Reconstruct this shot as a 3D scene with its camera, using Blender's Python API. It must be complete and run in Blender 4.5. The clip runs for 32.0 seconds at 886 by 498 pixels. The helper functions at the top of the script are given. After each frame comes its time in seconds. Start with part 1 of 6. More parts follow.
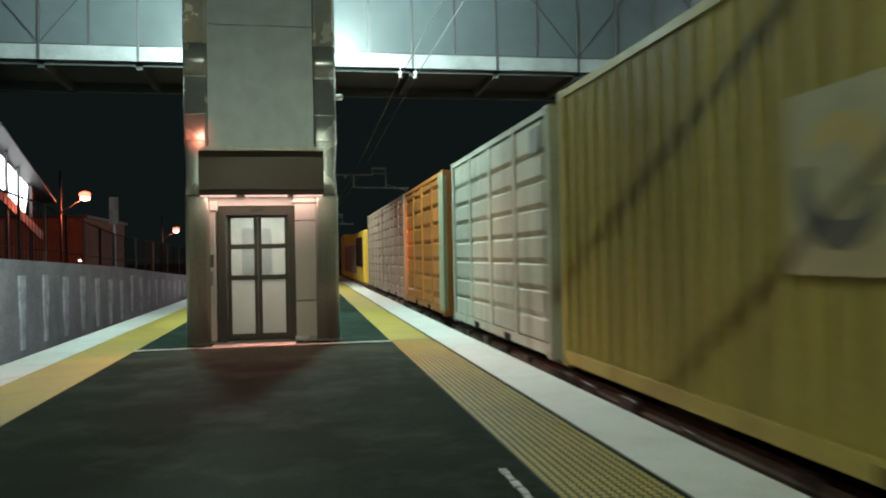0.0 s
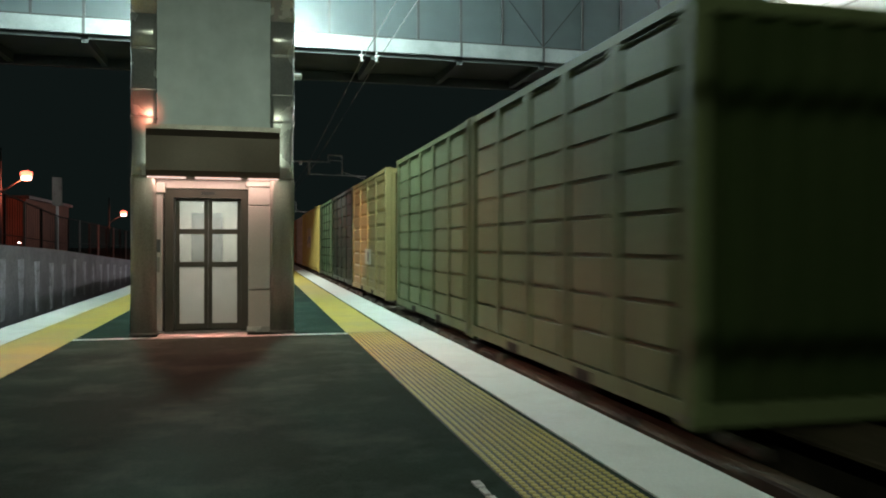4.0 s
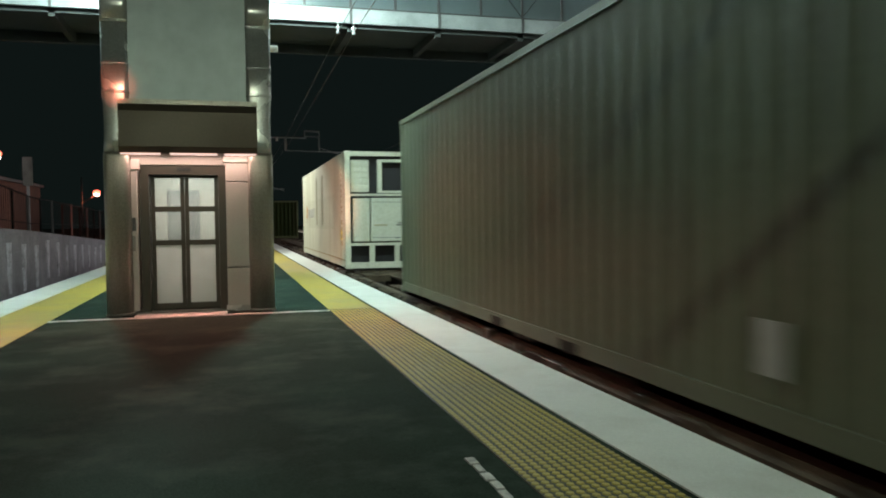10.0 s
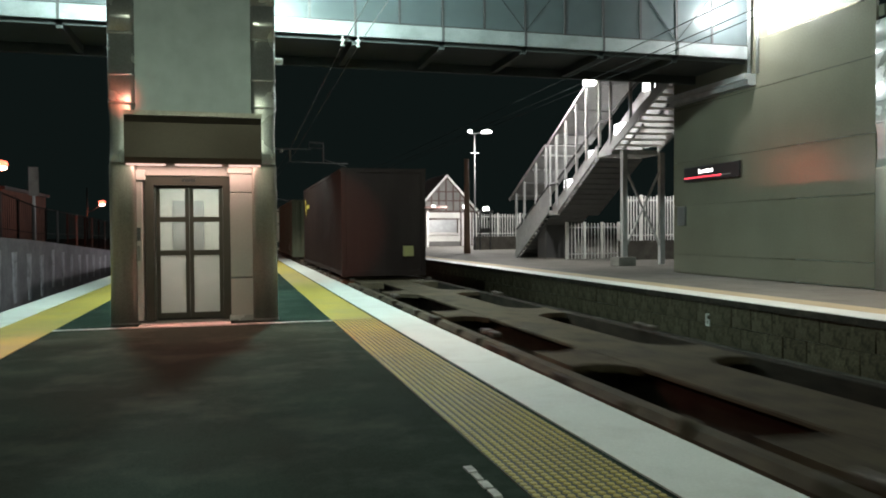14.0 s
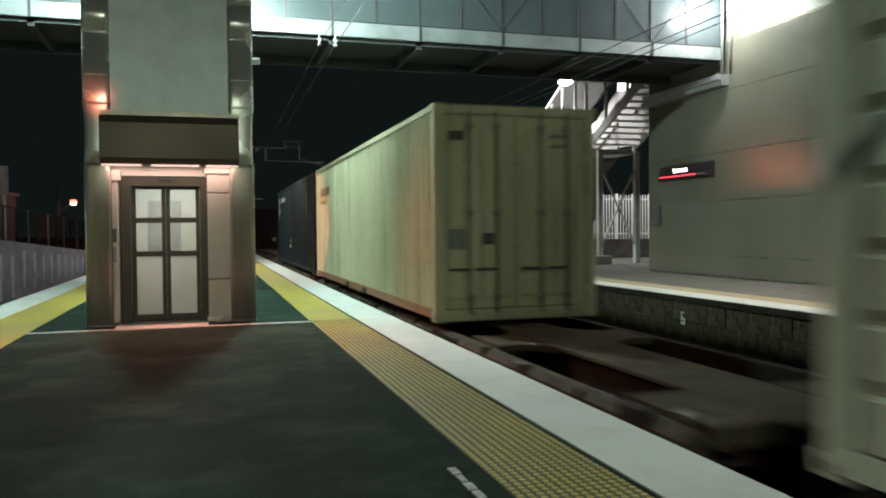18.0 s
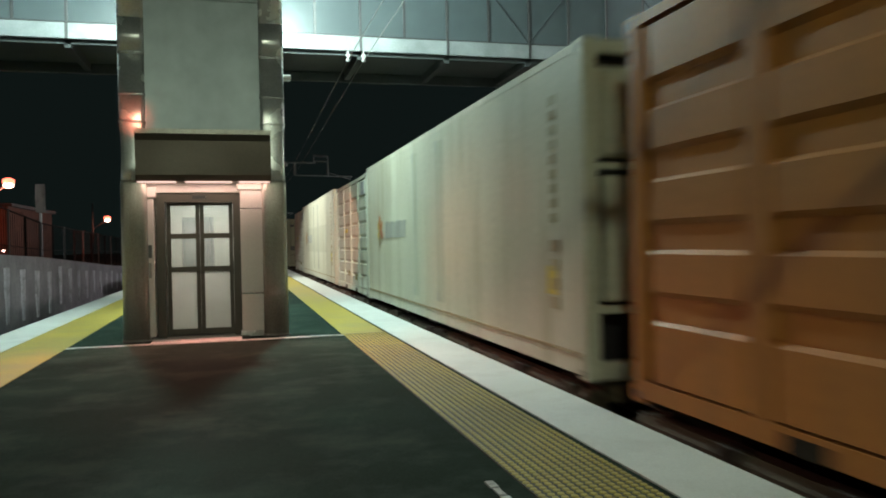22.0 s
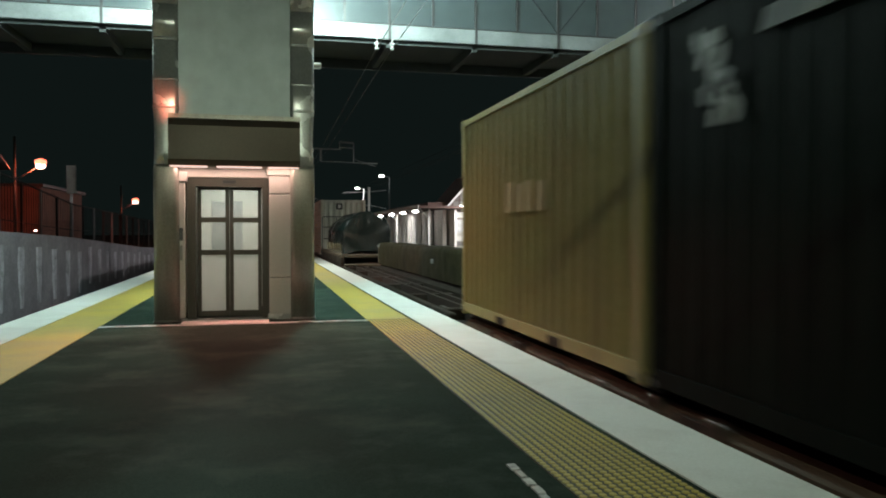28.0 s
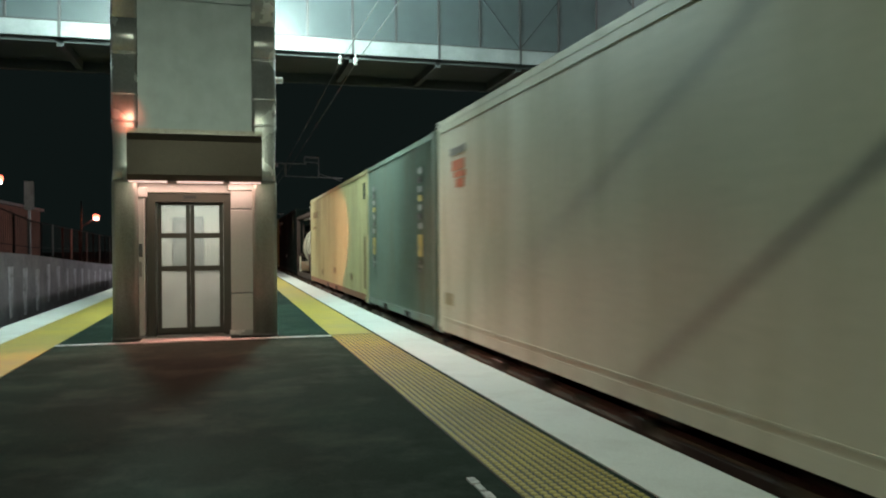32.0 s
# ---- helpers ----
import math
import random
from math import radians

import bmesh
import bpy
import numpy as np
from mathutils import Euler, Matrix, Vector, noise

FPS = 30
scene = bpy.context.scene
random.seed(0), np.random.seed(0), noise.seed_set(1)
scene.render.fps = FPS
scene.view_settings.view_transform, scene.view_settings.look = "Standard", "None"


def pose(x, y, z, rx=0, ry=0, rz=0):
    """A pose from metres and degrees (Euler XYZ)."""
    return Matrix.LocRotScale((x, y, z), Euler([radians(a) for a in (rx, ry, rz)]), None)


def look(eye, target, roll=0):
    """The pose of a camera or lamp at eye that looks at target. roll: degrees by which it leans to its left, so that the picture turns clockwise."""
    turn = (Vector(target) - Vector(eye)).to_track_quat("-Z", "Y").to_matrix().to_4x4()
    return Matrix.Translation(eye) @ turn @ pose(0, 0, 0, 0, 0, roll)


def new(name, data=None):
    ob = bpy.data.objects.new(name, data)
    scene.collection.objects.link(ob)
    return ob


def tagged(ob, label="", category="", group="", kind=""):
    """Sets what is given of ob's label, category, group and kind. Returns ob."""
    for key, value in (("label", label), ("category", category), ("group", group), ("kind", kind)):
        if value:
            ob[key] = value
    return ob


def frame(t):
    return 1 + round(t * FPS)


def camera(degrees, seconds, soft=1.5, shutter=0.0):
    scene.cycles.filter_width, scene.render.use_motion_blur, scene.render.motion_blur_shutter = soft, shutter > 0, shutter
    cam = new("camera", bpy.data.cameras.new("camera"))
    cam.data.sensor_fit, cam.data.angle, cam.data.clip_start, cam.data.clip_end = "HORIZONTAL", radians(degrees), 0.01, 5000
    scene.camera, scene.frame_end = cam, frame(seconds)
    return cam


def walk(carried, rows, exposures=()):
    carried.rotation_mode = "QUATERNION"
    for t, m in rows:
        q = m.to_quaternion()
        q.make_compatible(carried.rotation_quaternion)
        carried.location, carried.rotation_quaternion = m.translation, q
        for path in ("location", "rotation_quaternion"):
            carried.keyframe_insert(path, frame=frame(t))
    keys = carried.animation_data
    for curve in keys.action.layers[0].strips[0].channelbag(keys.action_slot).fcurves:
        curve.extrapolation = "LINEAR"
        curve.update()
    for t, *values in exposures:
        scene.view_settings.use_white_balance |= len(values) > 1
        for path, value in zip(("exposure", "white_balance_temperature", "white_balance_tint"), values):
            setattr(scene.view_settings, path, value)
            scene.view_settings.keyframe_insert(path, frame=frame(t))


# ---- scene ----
cam = camera(59.40, 32.0, soft=1.9, shutter=0.7)
PATH = [
    (0, pose(0.098, -0.544, 1.378, 90.43, 1.11, -10.33)),
    (0.5, pose(0.100, -0.487, 1.373, 89.45, 2.24, -9.70)),
    (1, pose(0.065, -0.386, 1.386, 90.47, 1.93, -10.97)),
    (1.5, pose(0.022, -0.289, 1.375, 90.42, 3.61, -14.22)),
    (2, pose(0.058, -0.211, 1.404, 90.20, 2.79, -12.66)),
    (2.5, pose(0.163, -0.201, 1.392, 90.88, 0.50, -13.97)),
    (4.5, pose(0.063, 0.010, 1.373, 89.41, -0.32, -13.80)),
    (5, pose(0.067, 0.043, 1.372, 89.38, 0.99, -16.10)),
    (5.5, pose(0.057, 0.055, 1.351, 89.65, 1.50, -16.61)),
    (6, pose(0.045, 0.072, 1.337, 88.66, 0.82, -17.34)),
    (6.5, pose(0.045, 0.084, 1.349, 88.27, 1.06, -15.38)),
    (7, pose(0.046, 0.092, 1.348, 89.59, 0.90, -15.54)),
    (7.5, pose(0.041, 0.098, 1.348, 89.44, 0.91, -16.24)),
    (8, pose(0.049, 0.100, 1.349, 88.92, 1.34, -16.83)),
    (8.5, pose(0.054, 0.100, 1.349, 89.05, 1.11, -16.39)),
    (9, pose(0.059, 0.102, 1.344, 88.63, 0.75, -16.40)),
    (9.5, pose(0.059, 0.106, 1.348, 87.86, 1.04, -15.79)),
    (10, pose(0.053, 0.111, 1.350, 87.93, 0.64, -15.33)),
    (10.5, pose(0.047, 0.110, 1.350, 88.72, 0.56, -15.64)),
    (11, pose(0.045, 0.105, 1.349, 88.66, 1.09, -15.16)),
    (11.5, pose(0.047, 0.103, 1.352, 88.79, 1.54, -15.33)),
    (12, pose(0.050, 0.099, 1.350, 88.77, 1.37, -15.56)),
    (12.5, pose(0.056, 0.087, 1.345, 89.28, 0.84, -14.82)),
    (13, pose(0.065, 0.085, 1.344, 89.28, 0.16, -13.89)),
    (13.5, pose(0.064, 0.060, 1.344, 88.78, 0.34, -15.21)),
    (15.5, pose(0.018, 0.014, 1.372, 88.82, 0.75, -14.14)),
    (16, pose(0.007, 0.012, 1.374, 88.31, 0.55, -16.21)),
    (16.5, pose(0.004, 0.016, 1.379, 87.55, 0.66, -18.03)),
    (17, pose(0.004, 0.019, 1.383, 88.43, 0.70, -17.86)),
    (17.5, pose(0.009, 0.018, 1.382, 88.57, 0.62, -17.45)),
    (18, pose(0.009, 0.019, 1.379, 88.64, 0.53, -16.81)),
    (18.5, pose(0.005, 0.018, 1.381, 89.01, 0.52, -16.82)),
    (19, pose(0.005, 0.014, 1.384, 88.92, 0.92, -16.64)),
    (19.5, pose(-0.009, 0.017, 1.383, 89.06, 0.79, -16.12)),
    (20, pose(-0.017, 0.019, 1.384, 88.88, 0.74, -15.52)),
    (20.5, pose(-0.021, 0.018, 1.387, 89.17, 1.18, -15.17)),
    (21, pose(-0.018, 0.013, 1.387, 89.20, 1.54, -14.96)),
    (21.5, pose(-0.031, 0.013, 1.389, 89.94, 1.32, -14.70)),
    (22, pose(-0.038, 0.007, 1.388, 89.57, 1.16, -14.77)),
    (22.5, pose(-0.044, -0.002, 1.390, 89.71, 1.17, -14.42)),
    (23, pose(-0.043, -0.009, 1.393, 89.61, 1.58, -14.04)),
    (23.5, pose(-0.052, -0.011, 1.405, 89.32, 1.06, -14.18)),
    (24, pose(-0.050, -0.034, 1.408, 89.29, 2.17, -14.79)),
    (24.5, pose(-0.027, -0.076, 1.409, 90.16, 1.50, -12.19)),
    (25, pose(-0.006, -0.130, 1.386, 89.97, 0.07, -11.37)),
    (25.5, pose(0.002, -0.154, 1.389, 90.65, 0.08, -11.01)),
    (26, pose(-0.063, -0.150, 1.381, 89.13, 0.79, -12.77)),
    (26.5, pose(-0.099, -0.139, 1.383, 88.60, -0.21, -13.03)),
    (28.5, pose(-0.103, -0.116, 1.393, 88.85, 0.21, -13.15)),
    (29, pose(-0.090, -0.121, 1.391, 89.13, 1.01, -13.43)),
    (29.5, pose(-0.082, -0.126, 1.388, 89.75, 1.16, -14.08)),
    (30, pose(-0.072, -0.132, 1.385, 89.57, 0.84, -14.62)),
    (30.5, pose(-0.065, -0.135, 1.393, 89.39, 0.94, -14.65)),
    (31, pose(-0.061, -0.141, 1.392, 90.47, 0.73, -15.24)),
    (31.5, pose(-0.051, -0.144, 1.385, 90.74, 0.69, -15.07)),
    (32, pose(-0.051, -0.137, 1.390, 89.76, 0.40, -15.51)),
]
walk(cam, PATH)

# ---- world and lights ----
world = bpy.data.worlds.new("night_sky")
scene.world = world
world.use_nodes = True
bg = world.node_tree.nodes["Background"]
bg.inputs[0].default_value, bg.inputs[1].default_value = (0.27, 0.45, 0.42, 1), 0.0165


def lamp_obj(name, kind, at, power, colour, target=None, size=0.2, size_y=None, spot=None, blend=0.4):
    data = bpy.data.lights.new(name, kind)
    data.energy, data.color = power, colour
    if kind == "AREA":
        data.size = size
        if size_y:
            data.shape, data.size_y = "RECTANGLE", size_y
    else:
        data.shadow_soft_size = size
    if kind == "SPOT":
        data.spot_size, data.spot_blend = radians(spot or 120), blend
    ob = new(name, data)
    ob.matrix_world = look(at, target) if target else Matrix.Translation(at)
    return ob


COOL, PINK, RED = (0.75, 1.0, 0.93), (1.0, 0.37, 0.29), (1.0, 0.16, 0.08)
MAST = (0.86, 1.0, 0.72)
# platform lamps on masts behind the viewpoint
lamp_obj("platform_light", "SPOT", (-0.9, -4.4, 6.4), 920, MAST, (1.0, 3.0, 0.5), 0.012, spot=165)
lamp_obj("platform_light", "SPOT", (-0.9, -26.0, 6.4), 1000, MAST, (0.5, -20.0, 0.0), 0.12, spot=150)
lamp_obj("platform_light", "SPOT", (-0.6, 31.0, 5.6), 2500, (0.95, 1.0, 0.9), (1.5, 31.0, 0.0), 0.12, spot=132, blend=0.3)
# lift canopy downlights
for cx, cp in ((-0.95, 150), (-0.5, 155), (-0.05, 150)):
    lamp_obj("canopy_light", "SPOT", (cx, 12.3, 2.37), cp, PINK, (cx, 10.0, 0.0), 0.06, spot=94, blend=0.25)
lamp_obj("canopy_light", "AREA", (-0.51, 12.33, 2.38), 10, (1.0, 0.62, 0.52), (-0.51, 12.31, 0.0), 1.8, 0.1)
lamp_obj("canopy_light", "SPOT", (0.3, 12.28, 2.37), 135, (1.0, 0.42, 0.22), (2.97, 10.0, 0.3), 0.08, spot=98, blend=1.0)
# added lamp with no fitting, tints the train past the tower orange
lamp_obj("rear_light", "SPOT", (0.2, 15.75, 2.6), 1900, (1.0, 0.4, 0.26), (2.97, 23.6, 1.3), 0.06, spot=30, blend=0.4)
lamp_obj("canopy_light", "AREA", (15.1, 13.66, 2.66), 11, PINK, (15.1, 13.64, 0.0), 2.0, 0.1)
# lamps inside the footbridge, on both sides of the lift tower and at the far end
lamp_obj("bridge_light", "POINT", (1.22, 15.0, 7.2), 2900, COOL, None, 0.14)
lamp_obj("bridge_light", "POINT", (-2.27, 15.0, 7.2), 2100, COOL, None, 0.14)
lamp_obj("bridge_light", "POINT", (12.8, 17.7, 7.3), 560, (0.95, 1.0, 0.98), None, 0.2)
lamp_obj("bridge_light", "POINT", (-14.0, 19.4, 8.3), 250, COOL, None, 0.12)
lamp_obj("lobby_light", "POINT", (15.2, 16.4, 8.0), 1800, (0.97, 1.0, 0.99), None, 0.15)
# far stairs
for sy, sz in ((36.8, 3.7), (34.1, 4.9), (31.3, 5.8), (28.8, 7.3)):
    lamp_obj("stair_light", "POINT", (16.1, sy, sz), 7, (0.97, 0.98, 1.0), None, 0.1)
# floodlight under the edge of the stair roof
lamp_obj("flood_light", "SPOT", (12.4, 31.2, 7.7), 2000, (1, 0.98, 0.95), (14.6, 33.0, 0.0), 0.15, spot=165)
# far platform lamps
lamp_obj("far_platform_light", "SPOT", (18.7, 55.2, 8.7), 5500, (1, 0.98, 0.95), (17, 54, 0), 0.2, spot=160)
# two added lamps without fittings brighten the far wall and edge strip
lamp_obj("far_platform_light", "SPOT", (12.3, 4.0, 7.5), 300, (1, 0.98, 0.86), (13.8, 17, 2.0), 0.2, spot=150)
lamp_obj("far_platform_light", "SPOT", (12.3, 11.0, 7.5), 1900, (1, 0.86, 0.76), (10.2, 13.0, 0.0), 0.15, spot=92, blend=0.8)
lamp_obj("far_platform_light", "POINT", (14.2, 118.0, 7.6), 2200, (1, 0.98, 0.95), None, 0.2)
# fill for the white fence, from the added lamp post out of view
lamp_obj("far_platform_light", "SPOT", (19.2, 30.2, 5.2), 900, (1, 0.98, 0.95), (18.0, 33.0, 0.5), 0.15, spot=150)
# red signal lamp on the mast behind the viewpoint
# narrow beam, added to put the reflected red glow on the left column
lamp_obj("signal_beam", "SPOT", (-1.55, -4.25, 5.6), 4200, RED, (-1.58, 12.4, 3.42), 0.05, spot=2.6, blend=1.0)
lamp_obj("signal_light", "POINT", (-1.55, -4.25, 5.6), 6, RED, None, 0.1)
# red street lamps past the left wall
lamp_obj("street_light", "POINT", (-12.0, 46.5, 4.6), 600, RED, None, 0.2)
# added beam stands in for the lamp's red reflection on the far wall
lamp_obj("street_light", "SPOT", (-12.0, 46.4, 4.72), 1500, RED, (13.8, 16.9, 4.15), 0.2, spot=5.4, blend=1.0)
lamp_obj("street_light", "POINT", (-12.0, 79.3, 3.8), 130, RED, None, 0.2)


# ---- materials ----
def material(name, colour, rough=0.7, metal=0.0, vary=0.25, scale=1.5, fine=40.0, bump=0.15, spec=0.5, dirt=None, dirt_amount=0.45,
             glow=None, streak=False, per_object=0.0, spread=1.0):
    m = bpy.data.materials.new(name)
    m.use_nodes = True
    nt = m.node_tree
    n, l = nt.nodes, nt.links
    b = n["Principled BSDF"]
    b.inputs["Roughness"].default_value, b.inputs["Metallic"].default_value = rough, metal
    b.inputs["Specular IOR Level"].default_value = spec
    if glow:
        b.inputs["Base Color"].default_value = (*colour, 1)
        b.inputs["Emission Color"].default_value, b.inputs["Emission Strength"].default_value = (*glow[0], 1), glow[1]
        return m
    tc = n.new("ShaderNodeTexCoord")
    mp = n.new("ShaderNodeMapping")
    l.new(tc.outputs["Object"], mp.inputs["Vector"])
    if streak:
        mp.inputs["Scale"].default_value = (1, 1, 0.12)
    big, small = n.new("ShaderNodeTexNoise"), n.new("ShaderNodeTexNoise")
    big.inputs["Scale"].default_value, small.inputs["Scale"].default_value = scale, fine
    big.inputs["Detail"].default_value = small.inputs["Detail"].default_value = 6
    l.new(mp.outputs[0], big.inputs["Vector"])
    l.new(tc.outputs["Object"], small.inputs["Vector"])
    ramp = n.new("ShaderNodeMapRange")
    ramp.inputs[1].default_value, ramp.inputs[2].default_value = 0.3, 0.75
    ramp.inputs[3].default_value, ramp.inputs[4].default_value = 1 - vary, 1 + vary * 0.6
    l.new(big.outputs["Fac"], ramp.inputs[0])
    ramp2 = n.new("ShaderNodeMapRange")
    ramp2.inputs[1].default_value, ramp2.inputs[2].default_value = 0.3, 0.7
    ramp2.inputs[3].default_value, ramp2.inputs[4].default_value = 1 - vary * 0.6, 1 + vary * 0.4
    l.new(small.outputs["Fac"], ramp2.inputs[0])
    mul = n.new("ShaderNodeMath")
    mul.operation = "MULTIPLY"
    l.new(ramp.outputs[0], mul.inputs[0])
    l.new(ramp2.outputs[0], mul.inputs[1])
    last = mul.outputs[0]
    if per_object:
        info, pr, mu = n.new("ShaderNodeObjectInfo"), n.new("ShaderNodeMapRange"), n.new("ShaderNodeMath")
        pr.inputs[3].default_value, pr.inputs[4].default_value = 1 - per_object, 1 + per_object
        l.new(info.outputs["Random"], pr.inputs[0])
        mu.operation = "MULTIPLY"
        l.new(last, mu.inputs[0])
        l.new(pr.outputs[0], mu.inputs[1])
        last = mu.outputs[0]
    sc = n.new("ShaderNodeVectorMath")
    sc.operation = "SCALE"
    sc.inputs[0].default_value = colour
    l.new(last, sc.inputs["Scale"])
    out = sc.outputs[0]
    if dirt:
        dn, dr, mix = n.new("ShaderNodeTexNoise"), n.new("ShaderNodeMapRange"), n.new("ShaderNodeMix")
        dn.inputs["Scale"].default_value, dn.inputs["Detail"].default_value = scale * 2.3, 8
        dn.inputs["Roughness"].default_value = 0.65
        l.new(mp.outputs[0], dn.inputs["Vector"])
        dr.inputs[1].default_value, dr.inputs[2].default_value, dr.inputs[4].default_value = 0.48, 0.72, dirt_amount
        l.new(dn.outputs["Fac"], dr.inputs[0])
        mix.data_type = "RGBA"
        l.new(dr.outputs[0], mix.inputs["Factor"])
        l.new(out, mix.inputs["A"])
        mix.inputs["B"].default_value = (*dirt, 1)
        out = mix.outputs["Result"]
    l.new(out, b.inputs["Base Color"])
    rr = n.new("ShaderNodeMapRange")
    rr.inputs[1].default_value, rr.inputs[2].default_value = 0.3, 0.7
    rr.inputs[3].default_value, rr.inputs[4].default_value = max(0.02, rough - 0.08 * spread), min(1, rough + 0.1 * spread)
    l.new(big.outputs["Fac"], rr.inputs[0])
    l.new(rr.outputs[0], b.inputs["Roughness"])
    if bump:
        bp = n.new("ShaderNodeBump")
        bp.inputs["Strength"].default_value, bp.inputs["Distance"].default_value = bump, 0.01
        l.new(small.outputs["Fac"], bp.inputs["Height"])
        l.new(bp.outputs[0], b.inputs["Normal"])
    return m


def glass_material(name, tint, rough=0.1, alpha=0.5):
    m = bpy.data.materials.new(name)
    m.use_nodes = True
    n, l = m.node_tree.nodes, m.node_tree.links
    tr, gl, mx = n.new("ShaderNodeBsdfTransparent"), n["Principled BSDF"], n.new("ShaderNodeMixShader")
    tr.inputs[0].default_value = (*tint, 1)
    gl.inputs["Base Color"].default_value = (*tint, 1)
    gl.inputs["Roughness"].default_value = rough
    mx.inputs[0].default_value = alpha
    l.new(tr.outputs[0], mx.inputs[1])
    l.new(gl.outputs[0], mx.inputs[2])
    l.new(mx.outputs[0], n["Material Output"].inputs["Surface"])
    return m


def screen_material(name, tint, body):
    """Frosted sheet: part see-through, part glowing with the light behind it."""
    m = bpy.data.materials.new(name)
    m.use_nodes = True
    n, l = m.node_tree.nodes, m.node_tree.links
    tr, tl, gl = n.new("ShaderNodeBsdfTransparent"), n.new("ShaderNodeBsdfTranslucent"), n["Principled BSDF"]
    a, b = n.new("ShaderNodeMixShader"), n.new("ShaderNodeMixShader")
    tl.inputs[0].default_value = gl.inputs["Base Color"].default_value = (*tint, 1)
    gl.inputs["Roughness"].default_value = 0.35
    tx, no, mr = n.new("ShaderNodeTexCoord"), n.new("ShaderNodeTexNoise"), n.new("ShaderNodeMapRange")
    no.inputs["Scale"].default_value = 1.7
    l.new(tx.outputs["Object"], no.inputs["Vector"])
    l.new(no.outputs["Fac"], mr.inputs[0])
    mr.inputs[3].default_value, mr.inputs[4].default_value = body - 0.15, body + 0.12
    a.inputs[0].default_value = 0.45
    l.new(tl.outputs[0], a.inputs[1])
    l.new(gl.outputs[0], a.inputs[2])
    l.new(mr.outputs[0], b.inputs[0])
    l.new(tr.outputs[0], b.inputs[1])
    l.new(a.outputs[0], b.inputs[2])
    l.new(b.outputs[0], n["Material Output"].inputs["Surface"])
    return m


M = {}
M["asphalt"] = material("asphalt", (0.0265, 0.044, 0.0345), 0.88, vary=0.5, scale=0.45, fine=90, bump=0.4, spec=0.02, dirt=(0.058, 0.082, 0.066), dirt_amount=0.7)
M["white_paint"] = material("white_paint", (0.62, 0.65, 0.62), 0.6, vary=0.12, scale=0.7, fine=60, bump=0.1, dirt=(0.40, 0.40, 0.37), dirt_amount=0.5)
M["yellow_paint"] = material("yellow_paint", (0.43, 0.345, 0.07), 0.55, vary=0.28, scale=0.8, fine=50, bump=0.1, dirt=(0.26, 0.23, 0.1), dirt_amount=0.5)
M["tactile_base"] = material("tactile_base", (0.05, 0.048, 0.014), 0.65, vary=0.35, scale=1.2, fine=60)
M["line_paint"] = material("line_paint", (0.55, 0.55, 0.53), 0.7, vary=0.35, scale=6, fine=60, dirt=(0.1, 0.1, 0.1), dirt_amount=0.7)
M["concrete"] = material("concrete", (0.2, 0.19, 0.17), 0.85, vary=0.35, scale=0.9, fine=30, bump=0.4, dirt=(0.08, 0.07, 0.06), dirt_amount=0.7)
M["block_stone"] = material("block_stone", (0.062, 0.054, 0.036), 0.92, vary=0.5, scale=2.6, fine=22, bump=0.7, dirt=(0.010, 0.009, 0.007), dirt_amount=0.97, per_object=0.1, spec=0.05)
M["dark_concrete"] = material("dark_concrete", (0.075, 0.07, 0.06), 0.9, vary=0.4, scale=1.1, fine=25, bump=0.5, dirt=(0.04, 0.035, 0.03), dirt_amount=0.8, spec=0.08)
M["ballast"] = material("ballast", (0.026, 0.022, 0.018), 0.95, vary=0.5, scale=2.0, fine=18, bump=1.0, spec=0.08)
M["rail_steel"] = material("rail_steel", (0.16, 0.12, 0.1), 0.45, 0.8, vary=0.3, scale=3, fine=50)
M["sleeper"] = material("sleeper", (0.075, 0.068, 0.058), 0.9, vary=0.3, scale=3, fine=30)
M["brushed_steel"] = material("brushed_steel", (0.30, 0.29, 0.27), 0.38, 0.7, vary=0.12, scale=1.2, fine=70, bump=0.04)
M["polished_steel"] = material("polished_steel", (0.62, 0.64, 0.64), 0.25, 0.5, vary=0.2, scale=2, fine=40, bump=0.01, spread=0.5)
M["satin_steel"] = material("satin_steel", (0.42, 0.40, 0.355), 0.38, 0.55, vary=0.35, scale=2.2, fine=60, bump=0.03, dirt=(0.12, 0.1, 0.08), dirt_amount=0.4, streak=True)
M["door_steel"] = material("door_steel", (0.085, 0.075, 0.062), 0.4, 0.4, vary=0.15, scale=1.2, fine=60, bump=0.03)
M["clad_panel"] = material("clad_panel", (0.385, 0.445, 0.47), 0.42, 0.35, vary=0.2, scale=0.9, fine=3, bump=0.03, streak=True)
M["bronze_panel"] = material("bronze_panel", (0.095, 0.074, 0.056), 0.4, 0.4, vary=0.15, scale=1.0, fine=40, bump=0.05)
M["wall_panel"] = material("wall_panel", (0.145, 0.137, 0.104), 0.2, vary=0.14, scale=0.5, fine=25, bump=0.012, spread=0.35)
M["dark_trim"] = material("dark_trim", (0.05, 0.05, 0.05), 0.5, vary=0.2)
M["galvanised"] = material("galvanised", (0.42, 0.43, 0.43), 0.45, 0.5, vary=0.2, scale=3, fine=50, bump=0.08)
M["pale_panel"] = material("pale_panel", (0.62, 0.6, 0.56), 0.5, vary=0.08, scale=1.0, fine=30, bump=0.03)
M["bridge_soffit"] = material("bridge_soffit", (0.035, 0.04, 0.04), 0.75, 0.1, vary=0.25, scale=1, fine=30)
M["frosted"] = screen_material("frosted_glass", (0.8, 0.8, 0.76), 0.82)
M["screen"] = screen_material("bridge_screen", (0.165, 0.20, 0.21), 0.80)
